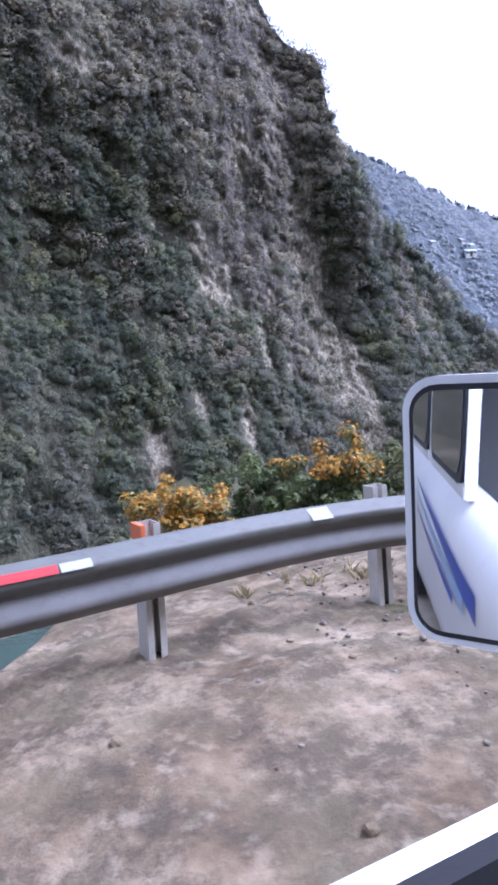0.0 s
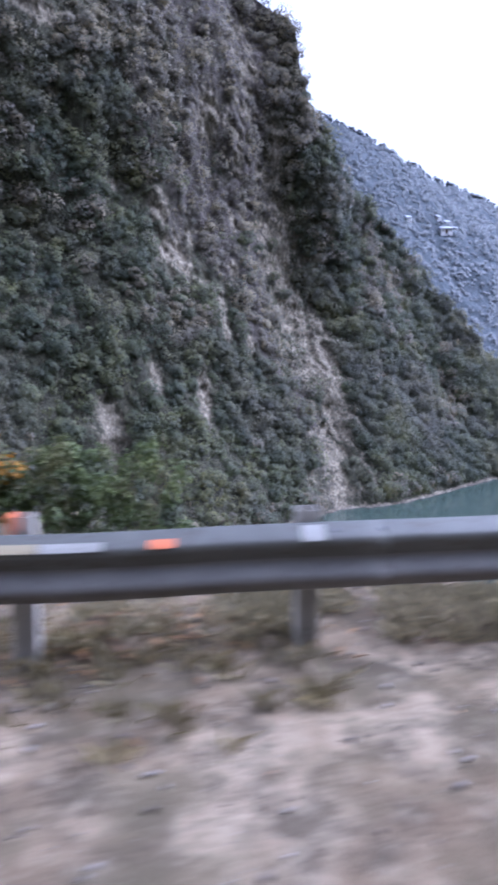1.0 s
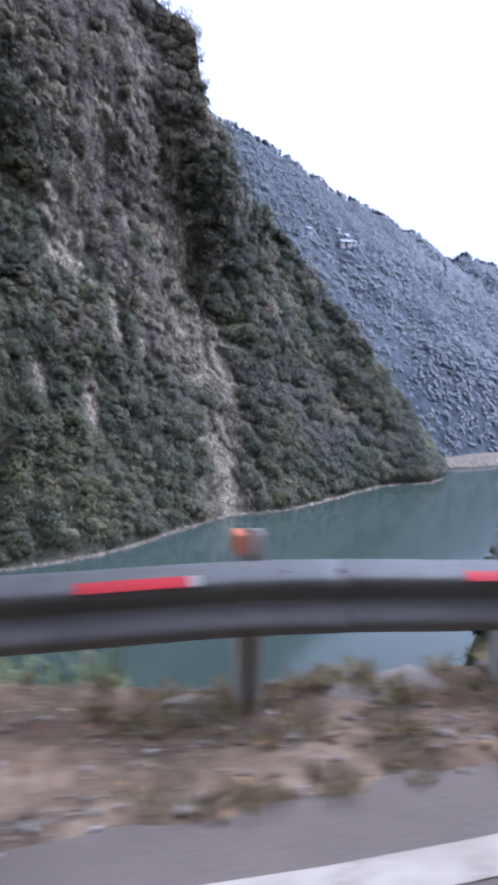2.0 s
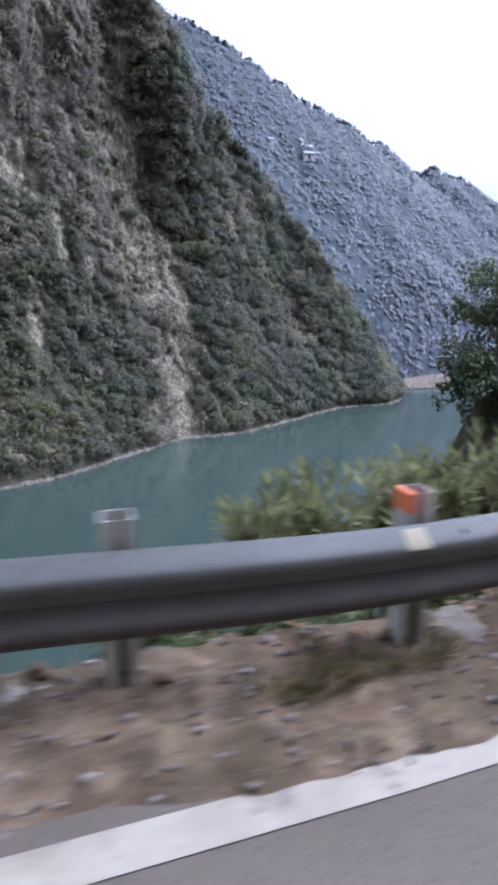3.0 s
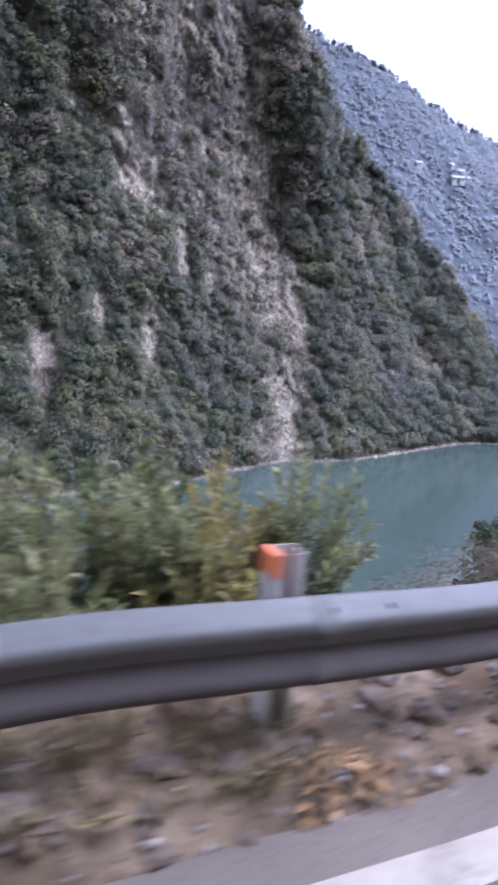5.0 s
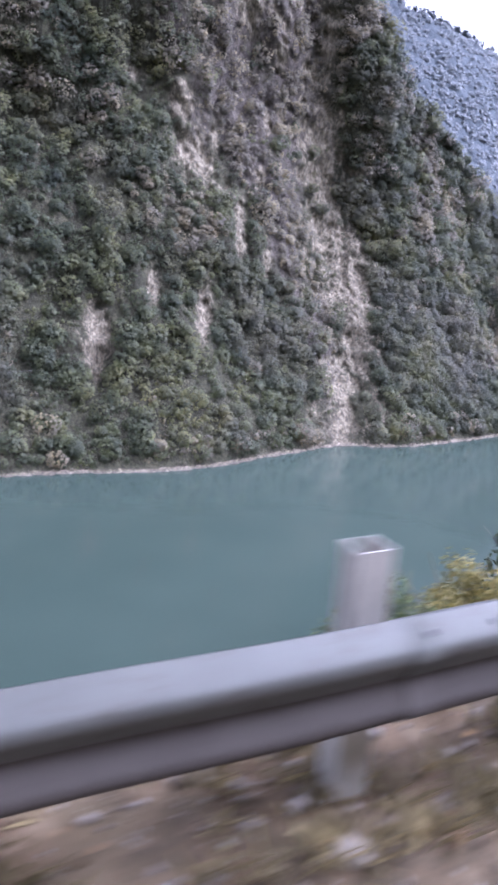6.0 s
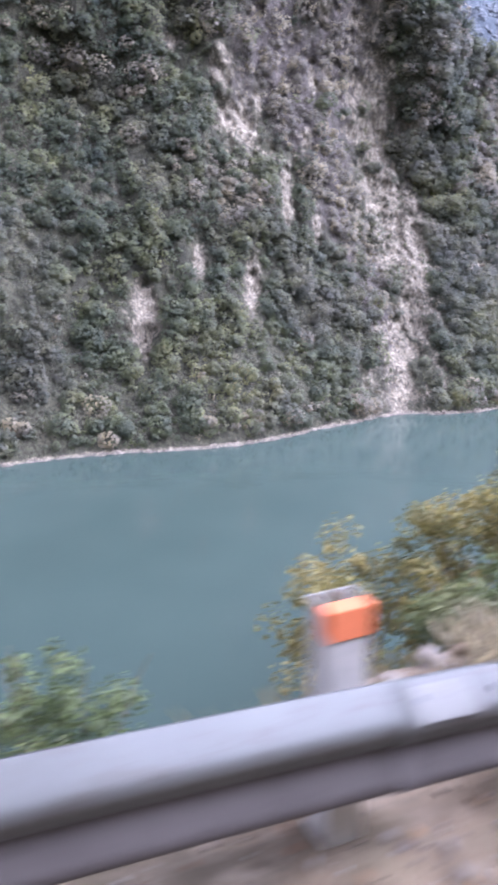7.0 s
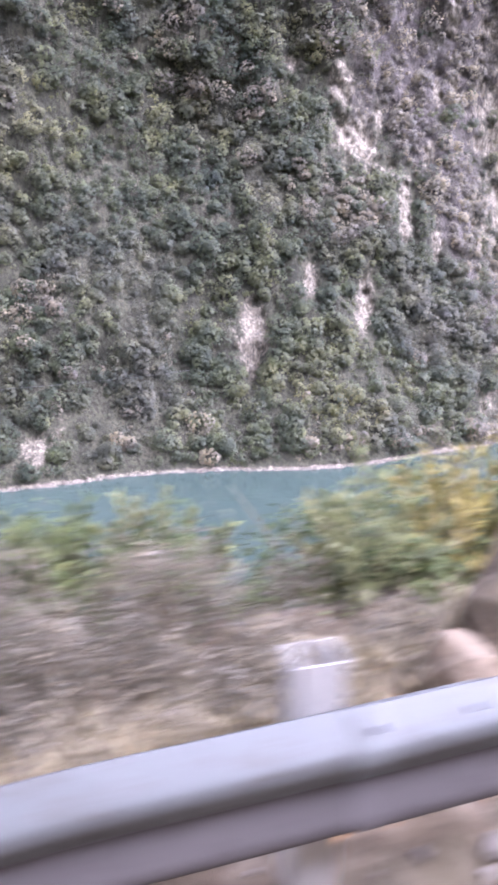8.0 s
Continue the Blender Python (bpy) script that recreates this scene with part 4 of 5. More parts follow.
# on the terrace
shrub(2.1, 11.0, -1.3, 0.95, 0.8, 1.35, M_LEAF_Y, GOLD, 11, 0.10, 40, 80, M_FLOWER, 0.75)
shrub(3.6, 11.4, -1.3, 1.0, 0.9, 1.65, M_LEAF_B, GREEN, 12, 0.11, 44, 95)
shrub(4.9, 11.2, -1.3, 1.1, 0.9, 1.95, M_LEAF_B, GOLD, 13, 0.11, 44, 95, M_FLOWER, 0.3)
shrub(6.3, 11.6, -1.6, 1.1, 0.9, 2.1, M_LEAF_B, GREEN, 14, 0.11, 44, 90)
shrub(7.7, 11.8, -1.9, 1.0, 0.8, 2.1, M_LEAF_B, GREEN, 15, 0.11, 40, 60)
# along the retaining wall
for k, (x, n, z, w, d, t, m, lab) in enumerate([
        (16.3, 0.75, -0.55, 0.45, 0.25, 0.62, M_LEAF_B, GREEN), (17.0, 0.8, -0.55, 0.45, 0.25, 0.6, M_LEAF_B, GREEN), (18.0, 0.95, -0.5, 0.4, 0.25, 0.55, M_LEAF_B, GREEN), (24.9, 1.9, -1.0, 0.5, 0.5, 1.45, M_LEAF_B, GREEN),
        (27.0, 2.0, -1.2, 0.7, 0.5, 1.05, M_DRYBUSH, DRY), (28.2, 2.3, -1.4, 0.8, 0.6, 1.15, M_DRYBUSH, DRY),
        (32.0, 2.7, -1.9, 0.7, 0.5, 1.3, M_LEAF_B, GREEN), (32.9, 2.7, -1.9, 0.8, 0.6, 1.45, M_LEAF_Y, GREEN), 
        (34.3, 2.8, -2.1, 0.65, 0.5, 1.4, M_LEAF_B, GREEN), (36.4, 3.0, -2.0, 0.7, 0.6, 1.6, M_LEAF_Y, GREEN), (37.3, 2.6, -1.2, 0.8, 0.6, 1.25, M_LEAF_Y, GREEN), (36.7, 1.2, -0.5, 0.55, 0.35, 0.62, M_LEAF_B, GREEN), (37.3, 1.15, -0.4, 0.55, 0.35, 0.72, M_LEAF_B, GREEN), (37.9, 1.2, -0.35, 0.6, 0.4, 0.86, M_LEAF_B, GREEN), (38.6, 1.25, -0.3, 0.6, 0.4, 0.98, M_LEAF_B, GREEN), (39.3, 1.3, -0.3, 0.6, 0.4, 1.05, M_LEAF_B, GREEN), (39.9, 1.3, -0.3, 0.6, 0.4, 0.95, M_DRYBUSH, DRY), (40.5, 1.4, -0.3, 0.6, 0.4, 0.95, M_DRYBUSH, DRY),
        (38.2, 2.4, -1.0, 0.9, 0.6, 1.4, M_LEAF_B, GREEN), (39.1, 2.3, -0.9, 0.9, 0.6, 1.6, M_LEAF_B, GREEN), (40.0, 2.2, -0.8, 0.9, 0.6, 1.35, M_LEAF_B, GREEN),
        (40.7, 1.6, -0.5, 0.8, 0.5, 0.95, M_DRYBUSH, DRY), (41.3, 2.4, -0.7, 0.9, 0.6, 1.2, M_LEAF_B, GREEN), (41.7, 1.5, -0.4, 0.7, 0.45, 0.8, M_LEAF_B, GREEN),
        (42.4, 2.5, -0.6, 0.9, 0.6, 1.25, M_LEAF_Y, GREEN), (39.6, 1.5, -0.5, 0.7, 0.45, 0.8, M_LEAF_B, GREEN), (43.6, 2.6, -0.5, 0.9, 0.6, 1.2, M_LEAF_B, GREEN),
        (44.6, 2.8, -0.5, 0.9, 0.6, 1.2, M_LEAF_B, GREEN), (39.9, 1.05, -0.25, 0.6, 0.35, 0.55, M_DRYBUSH, DRY), (40.7, 0.95, -0.25, 0.6, 0.35, 0.6, M_DRYBUSH, DRY),
        (41.5, 1.0, -0.25, 0.55, 0.35, 0.6, M_DRYBUSH, DRY), (38.9, 1.2, -0.3, 0.6, 0.35, 0.55, M_DRYBUSH, DRY), (38.0, 1.3, -0.4, 0.6, 0.35, 0.6, M_DRYBUSH, DRY)]):
    dry = m is M_DRYBUSH
    shrub(x, float(rail_y(x)) + n, z, w, d, t, m, lab, 30 + k, 0.045 if dry else 0.05, 80, 75, None, 0.3, 0.22 if dry else 0.45)
for k, (x, n, w, t) in enumerate(((17.3, 1.7, 0.45, 1.36), (17.75, 1.8, 0.48, 1.50), (18.2, 1.65, 0.48, 1.46), (18.65, 1.85, 0.5, 1.54), (19.1, 1.75, 0.5, 1.56), (19.6, 1.8, 0.5, 1.56), (20.1, 1.9, 0.46, 1.60), (20.4, 1.95, 0.36, 1.80), (20.85, 1.95, 0.36, 1.74), (21.25, 1.95, 0.36, 1.42))):
    sprig_shrub(x, float(rail_y(x)) + n, -0.98, w, 0.45, t, M_LEAF_A, OLIVE, 130 + k, 30, 0.17, 0.040, 28)
FRESH = "yellow-green leafy shrub with tall shoots beyond the guardrail"
for k, (x, n, w, t, m) in enumerate(((23.6, 1.9, 0.42, 1.50, M_LEAF_A), (24.1, 1.95, 0.42, 1.86, M_LEAF_A), (24.55, 1.8, 0.46, 1.84, M_LEAF_A), (25.0, 1.9, 0.46, 1.78, M_LEAF_A), (25.45, 2.1, 0.42, 1.66, M_LEAF_Y), (24.3, 1.3, 0.45, 1.5, M_LEAF_A), (23.9, 1.3, 0.4, 1.3, M_LEAF_A),
                                     (24.0, 2.3, 0.45, 1.72, M_LEAF_B), (24.8, 2.35, 0.5, 1.78, M_LEAF_B), (25.2, 1.5, 0.42, 1.5, M_LEAF_Y))):
    sprig_shrub(x, float(rail_y(x)) + n, -0.98, w, 0.45, t, m, FRESH, 150 + k, 44, 0.085, 0.042, 34)
sprig_shrub(25.95, float(rail_y(25.95)) + 1.95, -1.0, 0.5, 0.4, 1.78, M_LEAF_A, "thin sapling with pale twigs beyond the guardrail", 161, 46, 0.09, 0.040, 30)
for k, (x, n, w, t, m) in enumerate(((39.75, 2.0, 0.5, 1.26, M_LEAF_B), (40.2, 2.2, 0.45, 1.22, M_LEAF_A), (41.3, 1.8, 0.42, 1.38, M_LEAF_A), (41.75, 1.9, 0.45, 1.42, M_LEAF_Y), (42.15, 2.0, 0.45, 1.38, M_LEAF_A))):
    sprig_shrub(x, float(rail_y(x)) + n, -0.6, w, 0.4, t, m, FRESH, 170 + k, 34, 0.085, 0.042, 28)


# ---- trees on the spur ----
def tree(x, y, z, tall, wide, seed):
    rng = np.random.default_rng(seed)
    thing = base("tree", pose(x, y, z), "dark green broadleaf tree on the river bank", "tree", "trees on the bank")
    bm = bmesh.new()
    for k in range(9):
        p2 = np.array([0, 0, tall * 0.8]) if k == 0 else np.r_[rng.normal(size=2) * wide * 0.45, tall * rng.uniform(0.5, 0.9)]
        p0 = np.array([0, 0, -1.0]) if k == 0 else np.array([0, 0, tall * rng.uniform(0.15, 0.45)])
        w0, last = (0.032 * tall if k == 0 else 0.012 * tall), None
        for j in range(6):
            u = j / 5
            c = p0 + (p2 - p0) * u + np.array([0, 0, 0.1 * tall * u * (1 - u)])
            ring = [bm.verts.new(Vector(c) + Vector((math.cos(a), math.sin(a), 0)) * w0 * (1 - 0.8 * u)) for a in np.linspace(0, 5.03, 5)]
            if last:
                for i in range(5):
                    bm.faces.new((last[i], last[(i + 1) % 5], ring[(i + 1) % 5], ring[i]))
            last = ring
    part("trunk", bm, M_BARK, thing)
    n = 70
    q = rng.normal(size=(n, 3))
    q /= np.linalg.norm(q, axis=1)[:, None]
    q *= rng.uniform(0.4, 1, n)[:, None]
    c = q * np.array([wide, wide, tall * 0.36]) + np.array([0, 0, tall * 0.62])
    v, f = leaf_quads(c, rng.uniform(0.5, 1.1, n) * wide * 0.3, 70, 0.36, rng, 0.6, 0.7, (1, 1, 0.8), 0.4)
    piece("crown", v, f, M_TREE, thing)


for k, (x, y, tall, wide) in enumerate([(59, 43, 9, 3.6), (63, 44, 12, 4.4), (67, 46, 13, 5), (72, 47, 12, 5), (56.5, 41.5, 5, 2.4), (61, 39.5, 7, 3), (66, 41, 8, 3.4), (77, 48, 12, 5), (58.5, 45.5, 5, 2.4)]):
    tree(x, y, float(ground_z(x, y - rail_y(x))) - 0.6, tall, wide, 80 + k)

# scrub down the near bank
rng = np.random.default_rng(17)
sx = rng.uniform(-10, 85, 2600)
sn = 2.0 + 45 * rng.random(2600) ** 1.1
keep = sn > terrace(sx) + 4.0
sx, sn = sx[keep], sn[keep]
size = rng.uniform(0.35, 1.0, len(sx))
v, f = leaf_quads(np.stack([sx, rail_y(sx) + sn, ground_z(sx, sn) + size * 0.2], -1), size, 26, 0.24, rng, 0.7, 0.6)
bank_scrub = piece("bank_scrub", v, f, M_LEAF_B)
tagged(bank_scrub, "low green scrub on the steep river bank", "vegetation", kind="stuff")


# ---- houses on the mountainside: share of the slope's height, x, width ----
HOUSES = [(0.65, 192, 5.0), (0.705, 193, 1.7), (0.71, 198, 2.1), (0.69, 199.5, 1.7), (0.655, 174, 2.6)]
def house(u, x, w, seed):
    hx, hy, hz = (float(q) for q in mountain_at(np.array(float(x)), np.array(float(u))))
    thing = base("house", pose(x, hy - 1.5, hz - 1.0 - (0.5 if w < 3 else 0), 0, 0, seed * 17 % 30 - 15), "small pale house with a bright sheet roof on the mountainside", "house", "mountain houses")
    part("wall", box(bmesh.new(), -w / 2, w / 2, -2, 2.5, -2.5, 0.9), M_HOUSE, thing)
    bm = bmesh.new()
    vs = [bm.verts.new(c) for c in ((-w / 2 - .15, -2.6, 0.6), (w / 2 + .15, -2.6, 0.6), (w / 2 + .15, 0.3, 1.9), (-w / 2 - .15, 0.3, 1.9), (w / 2 + .15, 3, 0.6), (-w / 2 - .15, 3, 0.6))]
    for q in ((0, 1, 2, 3), (3, 2, 4, 5), (0, 3, 5), (1, 4, 2)):
        bm.faces.new([vs[i] for i in q])
    part("roof", bm, M_ROOF, thing, "bright sheet roof")
    if w > 3:
        part("door", box(bmesh.new(), -0.5, 0.5, -2.06, -2.0, -1.6, 0.3), M_BARK, thing)
    for dx in (-0.32, 0.32) if w > 3 else ():
        part("window", box(bmesh.new(), w * dx - 0.3, w * dx + 0.3, -2.06, -2.0, -0.3, 0.2), M_BLACK, thing)


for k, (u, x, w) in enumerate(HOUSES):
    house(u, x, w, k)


# ---- broken concrete kerb at the drop ----
kerb = base("kerb", pose(0, 0, 0), "broken pale concrete kerb at the edge of the drop", "kerb")
rk = random.Random(3)


def kerb_block(x, n, w, z):
    bm = bmesh.new()
    w *= 1.25
    box(bm, -w / 2, w / 2, -0.17, 0.16, -0.5, 0.0)
    bmesh.ops.subdivide_edges(bm, edges=list(bm.edges), cuts=5, use_grid_fill=True)
    for q in bm.verts:      # broken corners
        u = Vector((q.co.x / (w / 2), q.co.y / 0.165, (q.co.z + 0.25) / 0.25))
        far = max(abs(u.x), abs(u.y), abs(u.z))
        near = u.normalized() * far if u.length else u
        u = u.lerp(near, 0.62)
        q.co = Vector((u.x * w / 2, u.y * 0.165, u.z * 0.25 - 0.25))
        q.co.z += 0.03 * noise.noise(q.co * 14 + Vector((x, 0, 0)))
        q.co += Vector((noise.noise(q.co * 5 + Vector((x, 0, 0))), noise.noise(q.co * 5 + Vector((0, x, 0))), noise.noise(q.co * 4 + Vector((0, 0, x))))) * 0.075
    block = part("concrete_block", bm, M_CONCRETE, kerb)
    slope = math.degrees(math.atan2(float(rail_y(x + 0.15) - rail_y(x - 0.15)), 0.3))
    block.matrix_world = pose(x, float(rail_y(x)) + n, z, rk.uniform(-4, 4), rk.uniform(-3, 3), slope)


x = 9.2
while x < 23.5:
    w = rk.uniform(0.45, 1.1)
    if rk.random() < 0.85 and not 15.2 < x < 20.2:
        kerb_block(x + w / 2, float(terrace(x + w / 2)) - 0.16, w, 0.05 + rk.uniform(-0.04, 0.04))
    x += w + rk.uniform(0.02, 0.25)
for x, n, w in ((15.6, 0.16, 0.5), (16.15, 0.13, 0.55), (16.75, 0.11, 0.62), (17.35, 0.16, 0.5), (18.7, 0.42, 0.6), (19.35, 0.45, 0.62), (20.0, 0.5, 0.5)):
    kerb_block(x, n, w, 0.105 if x < 18 else 0.14)


# ---- stones, litter and grass on the verge ----
def verge_z(x, n):
    p = np.array([[x, n]], float)
    e = float(edge_off(x) + soil_in(x))
    rise = min(max((n - e) / 0.22, 0), 1)
    lump = float((0.075 + 0.05 * min(max(x - 22.5, 0), 1)) * wave(p, 0.9, 5, 4, 0.6)[0] + 0.035 * abs(wave(p, 0.28, 6, 3, 0.6)[0]) + 0.012 * wave(p, 0.09, 8, 2)[0])
    h = 0.055 + 0.05 * min(max(n + 1.2, 0), 1.2) / 1.2
    past = max(n - float(terrace(x)) + 0.1, 0)
    return (h * rise - 0.12 * max(n - 0.4, 0) + lump * (0.25 + 0.75 * rise) - 0.02 * (1 - rise) - past * 1.2
            + 0.35 * math.exp(-((x - 44) / 2.5) ** 2) * min(max(n, 0), 1) - float(verge_dip(x, n)))


def stone_mesh(seed):
    bm = bmesh.new()
    bmesh.ops.create_icosphere(bm, subdivisions=2, radius=1.0)
    for q in bm.verts:
        s = 1 + 0.45 * noise.noise(q.co * 1.3 + Vector((seed * 3.1, 0, 0))) + 0.15 * noise.noise(q.co * 3.5 + Vector((0, seed * 2.3, 0)))
        q.co = Vector((q.co.x * s, q.co.y * s * 0.8, q.co.z * s * 0.55))
    me = bpy.data.meshes.new("stone")
    bm.to_mesh(me)
    bm.free()
    me.materials.append(M_CONCRETE if seed % 3 else M_SOIL)
    return me


stone_kinds = [stone_mesh(k) for k in range(7)]
rs = random.Random(9)
for k in range(240):
    x = rs.uniform(-1.5, 46)
    n = rs.uniform(float(edge_off(x)) + 0.3, min(float(terrace(x)), 1.6))
    r = rs.choice((0.02, 0.025, 0.03, 0.03, 0.04, 0.05, 0.07)) * (0.5 if x < 3 else 1)
    st = new("stone", stone_kinds[k % 7])
    st.matrix_world = pose(x, float(rail_y(x)) + n, verge_z(x, n) + r * 0.25, rs.uniform(-15, 15), rs.uniform(-15, 15), rs.uniform(0, 360)) @ Matrix.Diagonal((r, r, r, 1))
    tagged(st, "pale rough stone on the dusty verge", "stone", "stones on the verge")
for x, n, r in ((41.6, 0.62, 0.2), (41.95, 0.78, 0.36), (42.5, 0.85, 0.42), (43.1, 0.9, 0.36), (43.6, 0.8, 0.26), (43.2, 1.7, 0.28), (42.2, 0.45, 0.16), (25.6, 0.45, 0.18), (26.1, 0.4, 0.14), (24.8, 0.3, 0.13), (21.9, 0.5, 0.15),
                (3.9, 0.3, 0.12), (9.0, 0.6, 0.10), (9.35, 0.55, 0.08)):
    st = new("rock", stone_kinds[int(x * 10) % 7])
    st.matrix_world = pose(x, float(rail_y(x)) + n, verge_z(x, n) + r * 0.2, 0, 0, x * 77) @ Matrix.Diagonal((r, r, r * (1.7 if x > 41 else 1.0), 1))
    tagged(st, "pale weathered rock on the soil behind the guardrail", "rock", "rocks")

for k in range(46):
    x = rs.uniform(22.6, 30)
    n = float(edge_off(x) + soil_in(x)) + rs.uniform(0.1, 0.42)
    r = rs.uniform(0.025, 0.065)
    st = new("clod", stone_kinds[(0, 3, 6)[k % 3]])
    st.matrix_world = pose(x, float(rail_y(x)) + n, verge_z(x, n) + r * 0.15, rs.uniform(-25, 25), rs.uniform(-25, 25), rs.uniform(0, 360)) @ Matrix.Diagonal((r, r, r * 1.3, 1))
    tagged(st, "crumbling clod of dry earth at the road edge", "clod", "clods at the road edge")

rubble_kinds = [me.copy() for me in stone_kinds[:5]]
for me in rubble_kinds:
    me.materials.clear()
    me.materials.append(M_SLAB)
for k in range(46):
    x = rs.uniform(23.4, 26.6)
    n = float(edge_off(x) + soil_in(x)) + rs.uniform(0.05, 0.6)
    r = rs.choice((0.025, 0.03, 0.04, 0.05, 0.06, 0.075))
    st = new("rubble_stone", rubble_kinds[k % 5])
    st.matrix_world = pose(x, float(rail_y(x)) + n, verge_z(x, n) + r * 0.12, rs.uniform(-30, 30), rs.uniform(-30, 30), rs.uniform(0, 360)) @ Matrix.Diagonal((r * 1.3, r, r, 1))
    tagged(st, "dark grey-brown stone sunk in the dusty road edge", "stone", "rubble at the road edge")

bm = box(bmesh.new(), -0.17, 0.17, -0.11, 0.11, -0.035, 0.035)
bmesh.ops.subdivide_edges(bm, edges=list(bm.edges), cuts=4, use_grid_fill=True)
for q in bm.verts:
    q.co += Vector((0.5 * noise.noise(q.co * 4), 0.6 * noise.noise(q.co * 4 + Vector((9, 0, 0))), 0.35 * noise.noise(q.co * 11))) * 0.16
slab = part("stone_slab", bm, M_SLAB)
slab.matrix_world = pose(24.14, float(rail_y(24.14)) - 0.14, 0.125, 14, -9, 6)
tagged(slab, "flat grey-brown stone slab lying on the soil", "stone slab")

# pebbles and crumbs of soil
rng = np.random.default_rng(23)
count = 10000
px = rng.uniform(1.5, 46, count)
lo = edge_off(px) + soil_in(px)
pn = lo + (np.minimum(terrace(px), 2.2) - lo) * rng.random(count)
q2 = np.stack([px, pn], -1)
e = edge_off(px) + soil_in(px)
rise = np.clip((pn - e) / 0.22, 0, 1)
pz = (-verge_dip(px, pn) + (0.055 + 0.05 * np.clip(pn + 1.2, 0, 1.2) / 1.2) * rise - 0.12 * np.clip(pn - 0.4, 0, 20)
      + ((0.075 + 0.05 * np.clip(px - 22.5, 0, 1)) * wave(q2, 0.9, 5, 4, 0.6) + 0.035 * np.abs(wave(q2, 0.28, 6, 3, 0.6)) + 0.012 * wave(q2, 0.09, 8, 2)) * (0.25 + 0.75 * rise) - 0.02 * (1 - rise)
      - 1.2 * np.clip(pn - terrace(px) + 0.1, 0, None) + 0.35 * np.exp(-((px - 44) / 2.5) ** 2) * np.clip(pn, 0, 1))
octa = np.array([(1, 0, 0), (0, 1, 0), (-1, 0, 0), (0, -1, 0), (0, 0, 0.7), (0, 0, -0.7)], float)
tris = np.array([(0, 1, 4), (1, 2, 4), (2, 3, 4), (3, 0, 4), (1, 0, 5), (2, 1, 5), (3, 2, 5), (0, 3, 5)])
r = 0.006 + 0.022 * rng.random(count) ** 3
jit = 1 + 0.35 * rng.normal(size=(count, 6, 1))
v = np.stack([px, rail_y(px) + pn, pz + r * 0.3], -1)[:, None] + octa[None] * jit * r[:, None, None]
f = (tris[None] + 6 * np.arange(count)[:, None, None]).reshape(-1, 3)


def pebble_material():
    m, nt, b = material("pebbles", 0.9, 0, 0.2)
    geo = nt.nodes.new("ShaderNodeNewGeometry")
    nt.links.new(ramp(nt, geo.outputs["Random Per Island"], (0.0, (0.08, 0.065, 0.05)), (0.5, (0.19, 0.16, 0.135)), (1.0, (0.33, 0.30, 0.265))), b.inputs["Base Color"])
    return m


pebbles = piece("pebbles", v.reshape(-1, 3), f, pebble_material())
tagged(pebbles, "loose pebbles and crumbs of dry soil", "gravel", kind="stuff")

# fallen leaves
rng = np.random.default_rng(29)
spots = [(2.9, 0.6, 0.6, 0.2, 60), (5.6, 0.35, 0.7, 0.2, 200), (6.4, 0.2, 0.5, 0.15, 120), (8.0, -0.6, 1.5, 0.5, 14), (17.6, 0.55, 0.5, 0.15, 150), (19.8, 0.45, 0.8, 0.2, 60), (23.2, 0.5, 0.7, 0.15, 200),
         (25.3, -0.2, 0.13, 0.06, 60), (24.9, 0.2, 0.6, 0.2, 50), (22.2, -0.1, 0.8, 0.2, 60), (42.0, 0.4, 0.6, 0.2, 160), (39.0, 0.5, 0.8, 0.3, 80), (12.5, -0.2, 1.5, 0.3, 40), (33, 0.2, 2.5, 0.3, 120)]
lx = np.concatenate([rng.normal(a, c, k) for a, b2, c, d, k in spots])
ln = np.concatenate([rng.normal(b2, d, k) for a, b2, c, d, k in spots])
lz = np.array([verge_z(float(a), float(b2)) for a, b2 in zip(lx, ln)])
v, f = leaf_quads(np.stack([lx, rail_y(lx) + ln, lz + 0.02], -1), np.full(len(lx), 0.015), 1, 0.058, rng, 3.0, 0.5)
litter = piece("fallen_leaves", v, f, M_DRYLEAF)
tagged(litter, "dry orange-brown fallen leaves on the soil", "leaf litter", kind="stuff")

# dry grass: bent blades in tufts
rng = np.random.default_rng(31)
tufts = 2600
tx = rng.uniform(-2, 46, tufts)
tn = np.where(rng.random(tufts) < 0.7, rng.uniform(-0.1, 1.0, tufts), rng.uniform(-0.9, 0.2, tufts)) * 1.0
tn = np.minimum(np.maximum(tn, edge_off(tx) + 0.35), terrace(tx) + 0.1)
keep = (wave(np.stack([tx, tn], -1), 2.0, 71, 3) > -0.1) & ((tx > 3.5) | (tn > 0.2))
tx, tn = tx[keep], tn[keep]


